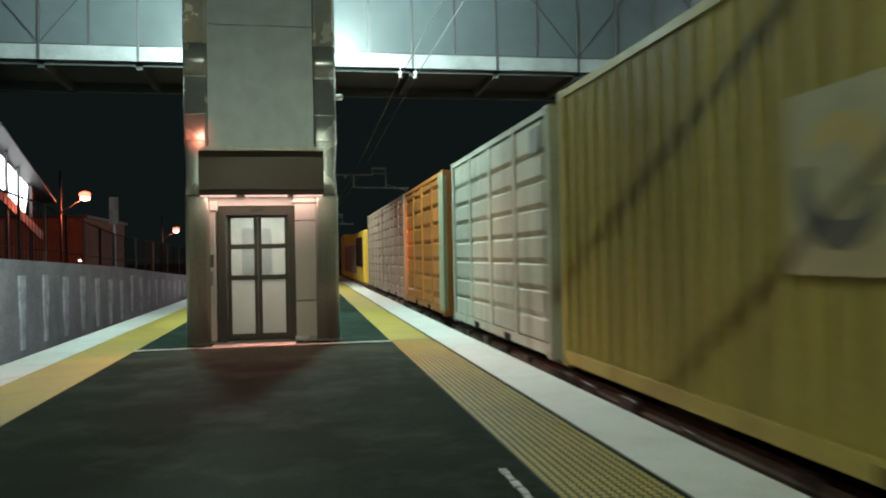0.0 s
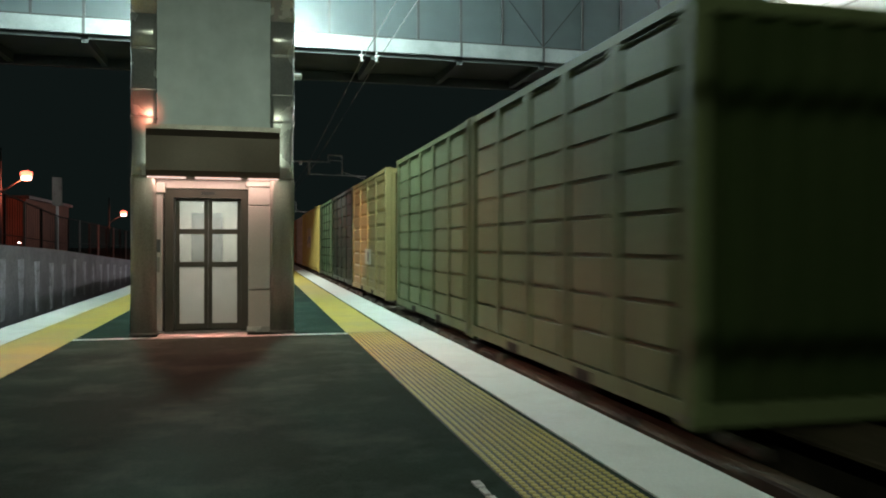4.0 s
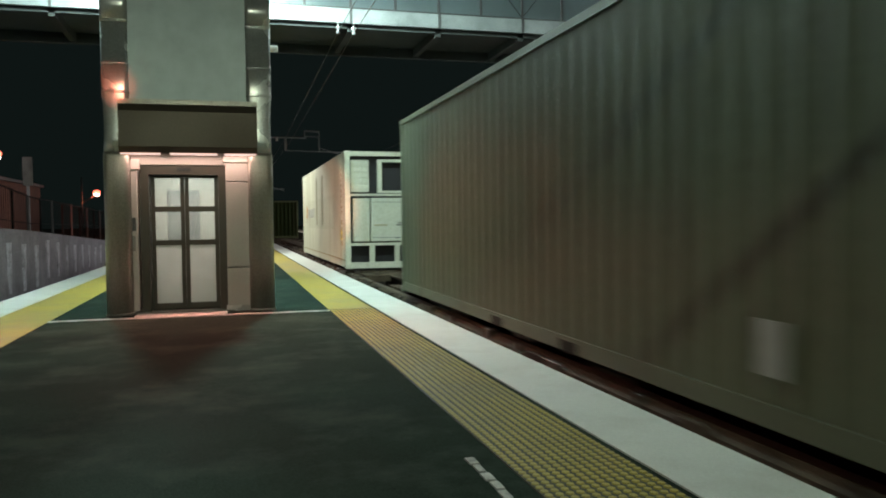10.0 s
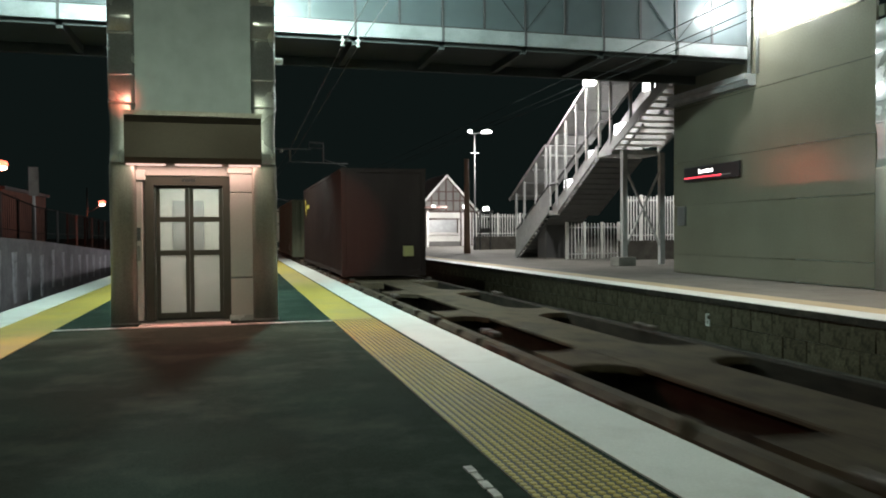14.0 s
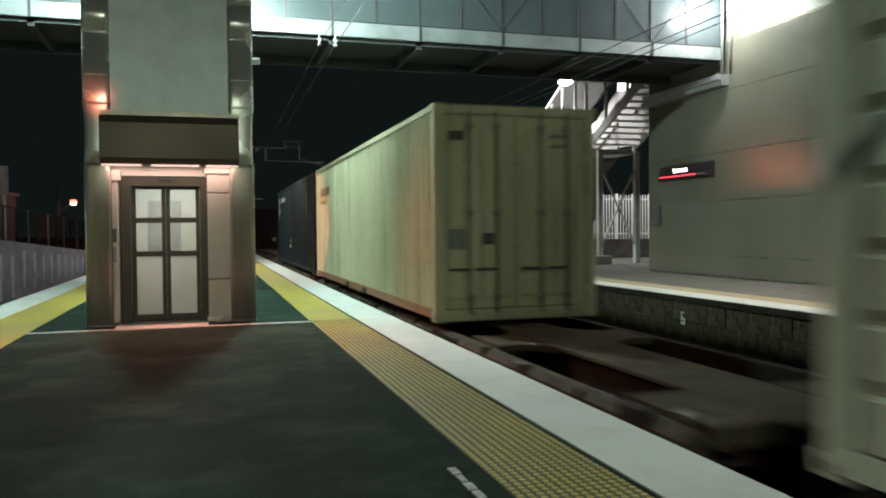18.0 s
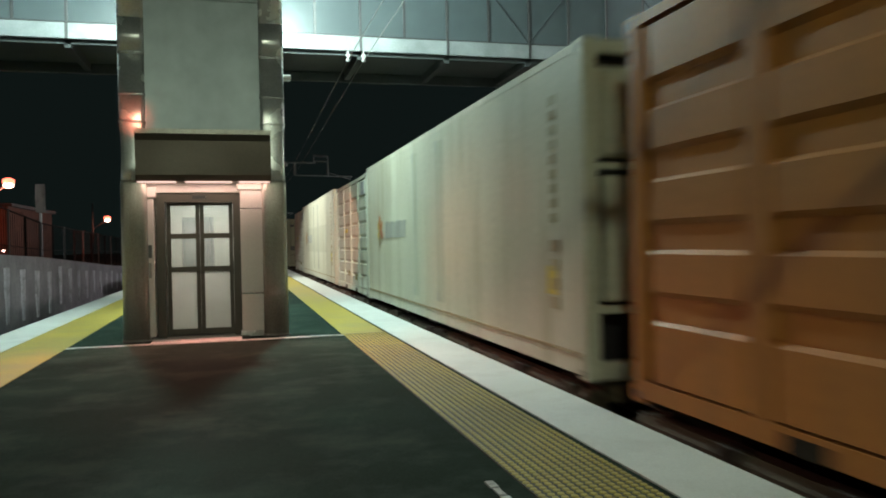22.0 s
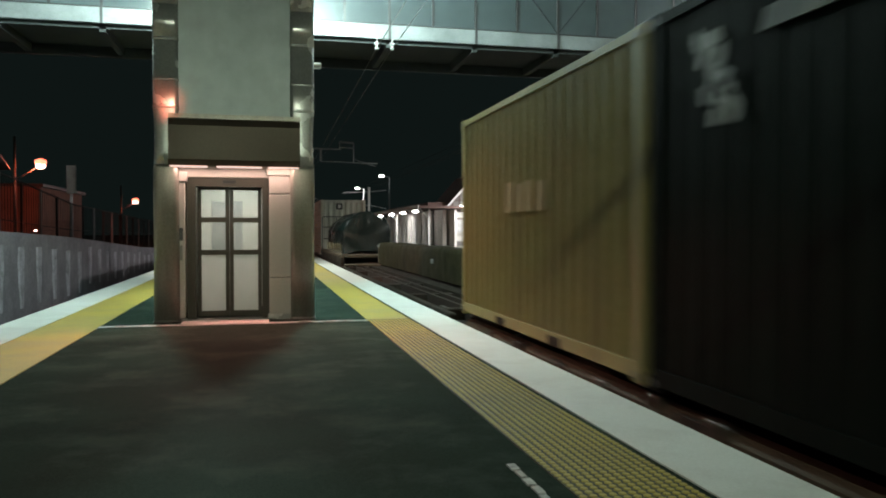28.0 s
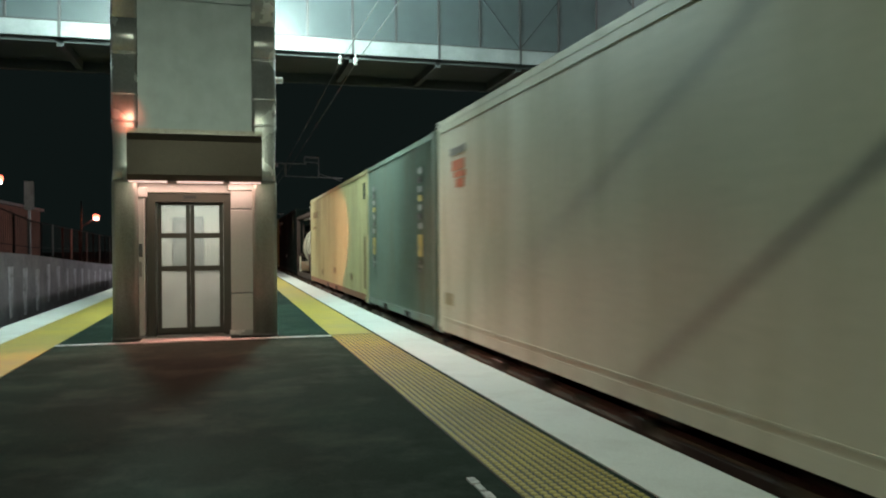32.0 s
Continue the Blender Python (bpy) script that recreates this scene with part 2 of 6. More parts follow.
M["clear"] = glass_material("clear_glass", (0.9, 0.92, 0.9), 0.05, 0.15)
M["strip_light"] = material("strip_light", (0.9, 0.85, 0.8), glow=((1.0, 0.66, 0.58), 1.0))
M["car_light"] = material("car_light", (0.9, 0.9, 0.85), glow=((0.97, 1.0, 0.92), 5.5))
M["tube_light"] = material("tube_light", (1, 1, 1), glow=((0.88, 1.0, 0.97), 9.0))
M["lamp_glow"] = material("lamp_glow", (1, 1, 1), glow=((1.0, 0.98, 0.94), 16.0))
M["fitting_glow"] = material("fitting_glow", (1, 1, 1), glow=((0.97, 0.98, 1.0), 3.0))
M["lamp_core"] = material("lamp_core", (1, 0.8, 0.7), glow=((1.0, 0.72, 0.62), 8.0))
M["deck_board"] = material("deck_board", (0.11, 0.093, 0.07), 0.9, vary=0.4, scale=2.5, fine=20, bump=0.4, spec=0.1, dirt=(0.04, 0.034, 0.028), dirt_amount=0.6)
# dirt on the wagons; also stands for shade on coping and in openings
M["grime_shade"] = material("grime_shade", (0.026, 0.022, 0.018), 0.9, vary=0.5, scale=2.0, fine=22, bump=0.5, dirt=(0.06, 0.05, 0.038), dirt_amount=0.6, spec=0.08)
# emission stands in for the light falling on the left stair screen
M["stair_glow"] = material("stair_glow", (1, 1, 1), glow=((0.95, 0.98, 1.0), 6.0))
M["red_glow"] = material("red_glow", (1, 0.3, 0.2), glow=((1.0, 0.16, 0.09), 4.0))
M["green_led"] = material("green_led", (0.1, 1, 0.4), glow=((0.08, 1.0, 0.45), 4.0))
M["red_led"] = material("red_led", (1, 0.1, 0.1), glow=((1.0, 0.05, 0.09), 2.2))
M["sign_white"] = material("sign_white", (1, 1, 1), glow=((1, 0.97, 0.95), 4.0))
M["sign_black"] = material("sign_black", (0.02, 0.02, 0.022), 0.35, vary=0.1)
M["button_panel"] = material("button_panel", (0.12, 0.12, 0.12), 0.4, 0.5)
M["fence_white"] = material("fence_white", (0.66, 0.66, 0.63), 0.6, vary=0.15, scale=2, fine=30)
M["timber_dark"] = material("timber_dark", (0.09, 0.06, 0.05), 0.8, vary=0.25)
M["brown_pole"] = material("brown_pole", (0.13, 0.08, 0.05), 0.75, vary=0.3, scale=3, streak=True)
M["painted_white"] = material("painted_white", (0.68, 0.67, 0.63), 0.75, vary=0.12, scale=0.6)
M["roof_tile"] = material("roof_tile", (0.12, 0.07, 0.06), 0.8, vary=0.3, scale=2)
M["red_brown"] = material("red_brown", (0.26, 0.13, 0.1), 0.85, vary=0.35, scale=0.5, fine=10)
M["night_wall"] = material("night_wall", (0.37, 0.35, 0.39), 0.85, vary=0.35, scale=0.6, fine=15, bump=0.3, dirt=(0.18, 0.172, 0.2), dirt_amount=0.6)
# on the left wall this pale colour imitates streaks of light
M["pilaster"] = material("pilaster", (0.66, 0.65, 0.72), 0.8, vary=0.35, scale=1.5, fine=15, bump=0.3, dirt=(0.2, 0.2, 0.21), dirt_amount=0.8)
M["wagon_paint"] = material("wagon_paint", (0.04, 0.031, 0.026), 0.75, 0.1, vary=0.4, scale=1.5, fine=25, bump=0.2, dirt=(0.035, 0.03, 0.028), dirt_amount=0.7, spec=0.08)
M["wagon_deck"] = material("wagon_deck", (0.078, 0.063, 0.044), 0.85, 0.0, vary=0.45, scale=1.2, fine=25, bump=0.3, dirt=(0.022, 0.018, 0.013), dirt_amount=0.85, spec=0.06)
M["wheel_steel"] = material("wheel_steel", (0.1, 0.085, 0.075), 0.55, 0.7, vary=0.3)
M["black_tarp"] = material("black_tarp", (0.0055, 0.0125, 0.0115), 0.22, vary=0.3, scale=1.5, fine=10, bump=0.15, spec=0.6)
M["sill_brown"] = material("sill_brown", (0.088, 0.072, 0.054), 0.8, vary=0.5, scale=1.6, fine=20, bump=0.3, dirt=(0.03, 0.024, 0.018), dirt_amount=0.9, spec=0.08)
M["frame_maroon"] = material("frame_maroon", (0.036, 0.024, 0.02), 0.65, vary=0.3, scale=1.6, fine=20, bump=0.1, dirt=(0.03, 0.024, 0.018), dirt_amount=0.6, spec=0.2)
M["cover_sheet"] = material("cover_sheet", (0.027, 0.025, 0.0135), 0.85, vary=0.45, scale=1.2, fine=12, bump=0.35, spec=0.06, dirt=(0.05, 0.043, 0.026), dirt_amount=0.6)
M["tank_steel"] = material("tank_steel", (0.52, 0.51, 0.39), 0.3, 0.1, vary=0.2, scale=1.2, fine=30, bump=0.05, dirt=(0.24, 0.2, 0.12), dirt_amount=0.55)
M["catenary"] = material("catenary", (0.16, 0.16, 0.155), 0.6, 0.3)
M["wire_dark"] = material("wire_dark", (0.03, 0.03, 0.03), 0.8, 0.0, spec=0.1)
M["grey_paint"] = material("grey_paint", (0.40, 0.40, 0.39), 0.6, 0.0, vary=0.2, scale=1.2, fine=30, bump=0.05, dirt=(0.2, 0.19, 0.18), dirt_amount=0.4)
M["stair_soffit"] = material("stair_soffit", (0.13, 0.13, 0.128), 0.7, vary=0.25, scale=1.2, fine=20)
# pale base colour stands for the floor glow reflected in the kick plate
M["kick_glint_steel"] = material("kick_glint_steel", (0.75, 0.74, 0.72), 0.25, 0.3, vary=0.2, scale=3, fine=30)
M["fence_dark"] = material("fence_dark", (0.022, 0.021, 0.02), 0.8, vary=0.2, spec=0.1)
M["fence_post"] = material("fence_post", (0.13, 0.13, 0.13), 0.7, vary=0.2, spec=0.2)
M["fascia_steel"] = material("fascia_steel", (0.27, 0.29, 0.295), 0.5, 0.3, vary=0.25, scale=1.5, fine=40, bump=0.06, dirt=(0.15, 0.16, 0.16), dirt_amount=0.5)
M["gable_infill"] = material("gable_infill", (0.17, 0.165, 0.155), 0.8, vary=0.2, scale=1.2)
M["faded_yellow"] = material("faded_yellow", (0.42, 0.34, 0.2), 0.7, vary=0.2, scale=1.5, fine=40, dirt=(0.25, 0.2, 0.14), dirt_amount=0.5)
M["pale_asphalt"] = material("pale_asphalt", (0.16, 0.152, 0.132), 0.85, vary=0.3, scale=0.5, fine=90, bump=0.3, spec=0.2, dirt=(0.06, 0.056, 0.05), dirt_amount=0.5)


def paint(name, colour, rough=0.6, dirt=(0.12, 0.09, 0.055), amount=0.5, panel=0.08, spec=None):
    M[name] = material(name, colour, rough, vary=0.16, scale=0.8, fine=14, bump=0.06, dirt=dirt, dirt_amount=amount, streak=True, per_object=panel, spec=spec or (0.22 if max(colour) > 0.1 else 0.035))


paint("box_yellow", (0.42, 0.35, 0.095))
paint("box_white", (0.455, 0.485, 0.405), amount=0.6)
paint("box_cream", (0.45, 0.45, 0.30))
paint("box_straw", (0.405, 0.37, 0.2))
paint("box_orange", (0.43, 0.165, 0.034))
paint("box_brown", (0.2, 0.17, 0.13))
paint("box_green", (0.095, 0.118, 0.055), dirt=(0.055, 0.052, 0.03))
paint("box_deep_green", (0.0105, 0.026, 0.0155), 0.4, dirt=(0.036, 0.044, 0.03), panel=0.4, spec=0.14)
paint("box_mid_green", (0.032, 0.062, 0.03), 0.4, dirt=(0.065, 0.072, 0.046), panel=0.35, spec=0.2)
paint("post_dark", (0.011, 0.02, 0.013), 0.6, dirt=(0.02, 0.018, 0.014))
paint("box_olive", (0.24, 0.2, 0.08))
paint("box_bright_green", (0.027, 0.04, 0.0155), dirt=(0.028, 0.028, 0.016), amount=0.7)
paint("box_grey_green", (0.1, 0.115, 0.077), dirt=(0.06, 0.052, 0.034))
paint("box_maroon", (0.0145, 0.0095, 0.0088), 0.65, dirt=(0.022, 0.0165, 0.014))
paint("box_navy", (0.0062, 0.0115, 0.013), 0.6, dirt=(0.014, 0.0185, 0.019), spec=0.07)
paint("box_black", (0.0027, 0.0054, 0.0045), 0.65, dirt=(0.0065, 0.011, 0.009))
paint("box_slate", (0.133, 0.176, 0.145))
paint("box_mustard", (0.225, 0.195, 0.075))
paint("faded_brown", (0.2, 0.15, 0.065))
paint("reefer_white", (0.50, 0.505, 0.41), 0.55, dirt=(0.27, 0.245, 0.15), amount=0.7)
paint("rust_red", (0.21, 0.1, 0.055), 0.7)
paint("logo_red", (0.46, 0.16, 0.09))
paint("logo_grey", (0.22, 0.24, 0.24))
paint("logo_yellow", (0.6, 0.5, 0.08))
paint("logo_pale", (0.55, 0.56, 0.54))
paint("faded_gold", (0.52, 0.40, 0.13))
paint("faded_orange", (0.48, 0.2, 0.08))
paint("stain_tan", (0.3, 0.25, 0.15))
paint("logo_mid", (0.2, 0.21, 0.18))
paint("label_dull", (0.2, 0.18, 0.07))
paint("dim_gold", (0.085, 0.07, 0.028))
paint("dim_pale", (0.3, 0.31, 0.3))
paint("ghost_pale", (0.042, 0.046, 0.04))
paint("pale_green", (0.34, 0.38, 0.27))
paint("sign_faded", (0.43, 0.385, 0.21))
paint("logo_tan", (0.3, 0.27, 0.17))
paint("logo_slate", (0.36, 0.38, 0.35))
paint("faded_band", (0.465, 0.47, 0.375), 0.68, dirt=(0.26, 0.23, 0.14), amount=0.55)
paint("logo_dark", (0.115, 0.125, 0.1))
paint("stripe_grey", (0.4, 0.41, 0.33))
paint("stripe_olive", (0.27, 0.265, 0.19))
paint("loco_yellow", (0.5, 0.36, 0.05))


# ---- mesh helpers ----
def link_bm(name, bm, mat):
    me = bpy.data.meshes.new(name)
    bm.to_mesh(me)
    bm.free()
    if mat:
        me.materials.append(M[mat])
    return new(name, me)


def part(name, bm, mat, parent, label=""):
    ob = link_bm(name, bm, mat)
    ob.parent = parent
    return tagged(ob, label) if label else ob


def share(name, ob, parent, m):
    """Another part on the mesh of ob."""
    o = new(name, ob.data)
    o.parent = parent
    o.matrix_local = m
    return o


def box(bm, x0, x1, y0, y1, z0, z1, bevel=0.0):
    v = [bm.verts.new(p) for p in ((x0, y0, z0), (x1, y0, z0), (x1, y1, z0), (x0, y1, z0), (x0, y0, z1), (x1, y0, z1), (x1, y1, z1), (x0, y1, z1))]
    f = [bm.faces.new([v[i] for i in q]) for q in ((3, 2, 1, 0), (4, 5, 6, 7), (0, 1, 5, 4), (1, 2, 6, 5), (2, 3, 7, 6), (3, 0, 4, 7))]
    if bevel:
        bmesh.ops.bevel(bm, geom=list({e for q in f for e in q.edges}), offset=bevel, segments=1, affect="EDGES")
    return bm


def boxes(*rows, bevel=0.0):
    bm = bmesh.new()
    for r in rows:
        box(bm, *r, bevel=bevel)
    return bm


def beam(bm, a, b, w, h=None, sides=4):
    """A bar from a to b, w wide and h high, or round with more sides."""
    a, b = Vector(a), Vector(b)
    d = (b - a)
    q = d.to_track_quat("Z", "Y").to_matrix()
    h = h or w
    rings = []
    for p in (a, b):
        if sides == 4:
            pts = [(-w / 2, -h / 2), (w / 2, -h / 2), (w / 2, h / 2), (-w / 2, h / 2)]
        else:
            pts = [(w / 2 * math.cos(2 * math.pi * i / sides), w / 2 * math.sin(2 * math.pi * i / sides)) for i in range(sides)]
        rings.append([bm.verts.new(p + q @ Vector((x, y, 0))) for x, y in pts])
    k = len(rings[0])
    for i in range(k):
        f = bm.faces.new((rings[0][i], rings[0][(i + 1) % k], rings[1][(i + 1) % k], rings[1][i]))
        f.smooth = sides > 6
    bm.faces.new(rings[0][::-1])
    bm.faces.new(rings[1])
    return bm


def beams(*rows):
    bm = bmesh.new()
    for r in rows:
        beam(bm, *r)
    return bm


def lathe(bm, profile, axis="z", at=(0, 0, 0), n=20):
    """Turns (radius, along) pairs round an axis."""
    rings = []
    for r, h in profile:
        ring = []
        for i in range(n):
            c, s = r * math.cos(2 * math.pi * i / n), r * math.sin(2 * math.pi * i / n)
            p = (c, s, h) if axis == "z" else (c, h, s) if axis == "y" else (h, c, s)
            ring.append(bm.verts.new(Vector(at) + Vector(p)))
        rings.append(ring)
    for a, b in zip(rings, rings[1:]):
        for i in range(n):
            bm.faces.new((a[i], a[(i + 1) % n], b[(i + 1) % n], b[i])).smooth = True
    bm.faces.new(rings[0][::-1])
    bm.faces.new(rings[-1])
    bmesh.ops.recalc_face_normals(bm, faces=bm.faces)
    return bm


def square_tube(bm, rows, at, r=0.055, n=5):
    """Upright tube of rounded square section; rows of (half width, z), from the bottom up."""
    rings = []
    for hw, z in rows:
        ring = []
        for q, (sx, sy) in enumerate(((1, 1), (-1, 1), (-1, -1), (1, -1))):
            for i in range(n + 1):
                a = math.pi / 2 * (q + i / n)
                ring.append(bm.verts.new((at[0] + sx * (hw - r) + r * math.cos(a), at[1] + sy * (hw - r) + r * math.sin(a), z)))
        rings.append(ring)
    k = len(rings[0])
    for a, b in zip(rings, rings[1:]):
        for i in range(k):
            bm.faces.new((a[i], a[(i + 1) % k], b[(i + 1) % k], b[i])).smooth = True
    bm.faces.new(rings[0][::-1])
    bm.faces.new(rings[-1])
    return bm


def thing(name, label, category, at=(0, 0, 0), group="", kind=""):
    ob = new(name)
    ob.empty_display_size = 0.2
    ob.location = at
    return tagged(ob, label, category, group, kind)


def text_part(name, words, size, mat, parent, m, depth=0.004, label=""):
    cu = bpy.data.curves.new(name, "FONT")
    cu.body, cu.size, cu.extrude = words, size, depth
    cu.align_x, cu.align_y = "CENTER", "CENTER"
    tmp = bpy.data.objects.new("tmp", cu)
    scene.collection.objects.link(tmp)
    dg = bpy.context.evaluated_depsgraph_get()
    me = bpy.data.meshes.new_from_object(tmp.evaluated_get(dg))
    bpy.data.objects.remove(tmp)
    me.materials.clear()
    me.materials.append(M[mat])
    o = new(name, me)
    o.parent = parent
    o.matrix_local = m
    return tagged(o, label) if label else o


def setting(name, bm, mat, label, category):
    return tagged(link_bm(name, bm, mat), label, category, kind="structure")


# ---- ground, tracks and platforms ----
XR, XL, XO = 2.81, -3.87, 9.32
setting("ground", boxes((-400, 400, -400, 600, -1.6, -1.36)), "ballast", "dark ballast and earth round the tracks at night", "ground")
plat = setting("platform_near", boxes((XL, XR, -70, 160, -1.36, -0.004)), "asphalt", "dark asphalt island platform between two tracks", "platform")
setting("platform_far", boxes((XO, 60, -70, 160, -1.36, -0.004)), "pale_asphalt", "asphalt platform on the far side of the tracks", "platform")


def strip(name, x0, x1, y0, y1, mat, label, z=0.004):
    return setting(name, boxes((x0, x1, y0, y1, -0.05, z)), mat, label, "platform marking")


strip("edge_strip_1", 2.22, XR + 0.02, -70, 160, "white_paint", "white painted platform edge with worn joints", 0.006)
strip("yellow_strip_1", 1.50, 2.17, 12.1, 160, "yellow_paint", "plain yellow painted safety strip")
strip("edge_strip_2", XL - 0.02, -3.24, -70, 160, "white_paint", "white painted platform edge beside the other track", 0.006)
strip("yellow_strip_2", -3.236, -2.43, -70, 160, "yellow_paint", "yellow painted safety strip")
strip("edge_strip_3", XO - 0.02, XO + 0.62, -70, 160, "white_paint", "white painted edge of the far platform", 0.006)
strip("yellow_strip_3", XO + 0.66, XO + 1.3, -70, 160, "faded_yellow", "faded yellow tactile strip on the far platform")
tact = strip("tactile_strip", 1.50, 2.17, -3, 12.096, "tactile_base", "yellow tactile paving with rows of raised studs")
setting("cross_line", boxes((-2.43, 1.50, 11.95, 12.07, -0.02, 0.005)), "line_paint", "thin worn white line across the platform", "platform marking")
setting("dash_line", boxes(*[(1.31 + 0.006 * (k % 2), 1.362 - 0.008 * (k % 3 == 0), 3.62 + 0.14 * k, 3.73 + 0.14 * k, -0.02, 0.005) for k in range(5)]), "line_paint", "short worn white dash on the asphalt", "platform marking")


def studs():
    """Flat studs in twelve rows along the tactile strip, joined."""
    verts, faces = [], []
    n = 6
    for r in range(12):
        x = 1.527 + r * 0.056
        for k in range(int(15.0 / 0.06)):
            y = -2.95 + k * 0.06
            b = len(verts)
            for rad, z in ((0.023, 0.0042), (0.019, 0.0095)):
                for i in range(n):
                    verts.append((x + rad * math.cos(i * math.tau / n), y + rad * 1.15 * math.sin(i * math.tau / n), z))
            faces.extend((b + i, b + (i + 1) % n, b + n + (i + 1) % n, b + n + i) for i in range(n))
            faces.append(tuple(b + n + i for i in range(n)))
    me = bpy.data.meshes.new("stud_rows")
    me.from_pydata(verts, [], faces)
    me.materials.append(M["yellow_paint"])
    ob = new("stud_rows", me)
    ob.parent = tact
    return tagged(ob, "rows of small yellow plastic studs", kind="stuff")


studs()


def track(name, xc, label):
    """Rails and sleepers."""
    rails = boxes(*[(xc + s * 0.57 - w, xc + s * 0.57 + w, -70, 160, z0, z1) for s in (-1, 1) for w, z0, z1 in ((0.065, -1.3, -1.27), (0.012, -1.27, -1.17), (0.035, -1.17, -1.13))])
    t = setting(name, rails, "rail_steel", label, "railway track")
    bm = boxes(*[(xc - 1.05, xc + 1.05, y - 0.12, y + 0.12, -1.37, -1.3) for y in [-10 + 0.68 * i for i in range(120)]])
    part("sleepers", bm, "sleeper", t, "concrete sleepers half buried in ballast")


track("track_1", 4.21, "rusty steel rails of the track beside the platform")
track("track_2", 7.75, "rusty steel rails of the track by the far platform")
track("track_3", -5.45, "rusty steel rails of the track on the other side")

# face of the far platform: coping and rough blocks
face = setting("platform_far_face", boxes((XO + 0.02, XO + 0.1, -70, 160, -1.36, -0.12)), "dark_concrete", "stained rough concrete face of the far platform", "platform wall")
coping = boxes((XO - 0.06, XO + 0.3, -70, 160, -0.12, -0.006))
# overhang shade put into the coping's colour
part("coping", coping, "grime_shade", face, "concrete coping coloured dark for the shade under its edge")


def face_blocks():
    """Rough blocks in three courses with recessed joints."""
    rng = random.Random(5)
    shapes = []
    for i in range(5):
        bm = boxes((-0.03, 0.03, 0.002, 0.578, 0.003, 0.397), bevel=0.006)
        for v in bm.verts:
            if v.co.x < 0:
                v.co.x += rng.uniform(-0.012, 0.012)
        shapes.append(part("block", bm, "block_stone", face))
        shapes[-1].matrix_local = Matrix.Translation((XO + 0.0, 2.0 + 0.58 * i, -0.52))
    for c in range(3):
        for k in range(64):
            if c == 0 and k < 5:
                continue
            m = Matrix.Translation((XO + rng.uniform(-0.006, 0.012), 2.0 + 0.58 * k + 0.29 * (c % 2), -0.52 - 0.4 * c))
            share("block", shapes[rng.randrange(5)], face, m)


face_blocks()
part("number_mark", boxes(*[(XO - 0.05, XO - 0.028, 13.72 + a, 13.72 + b, -0.58 + c, -0.58 + d) for a, b, c, d in ((0, 0.13, 0, 0.04), (0.09, 0.13, 0.04, 0.25), (0, 0.04, 0.04, 0.13), (0.04, 0.09, 0.1, 0.14), (0.02, 0.09, 0.22, 0.25))]), "logo_pale", face, "small pale painted mark")
ledge = boxes((XO - 0.16, XO + 0.02, -70, 160, -1.0, -0.9))
part("ledge", ledge, "dark_concrete", face, "stained concrete ledge along the wall foot")


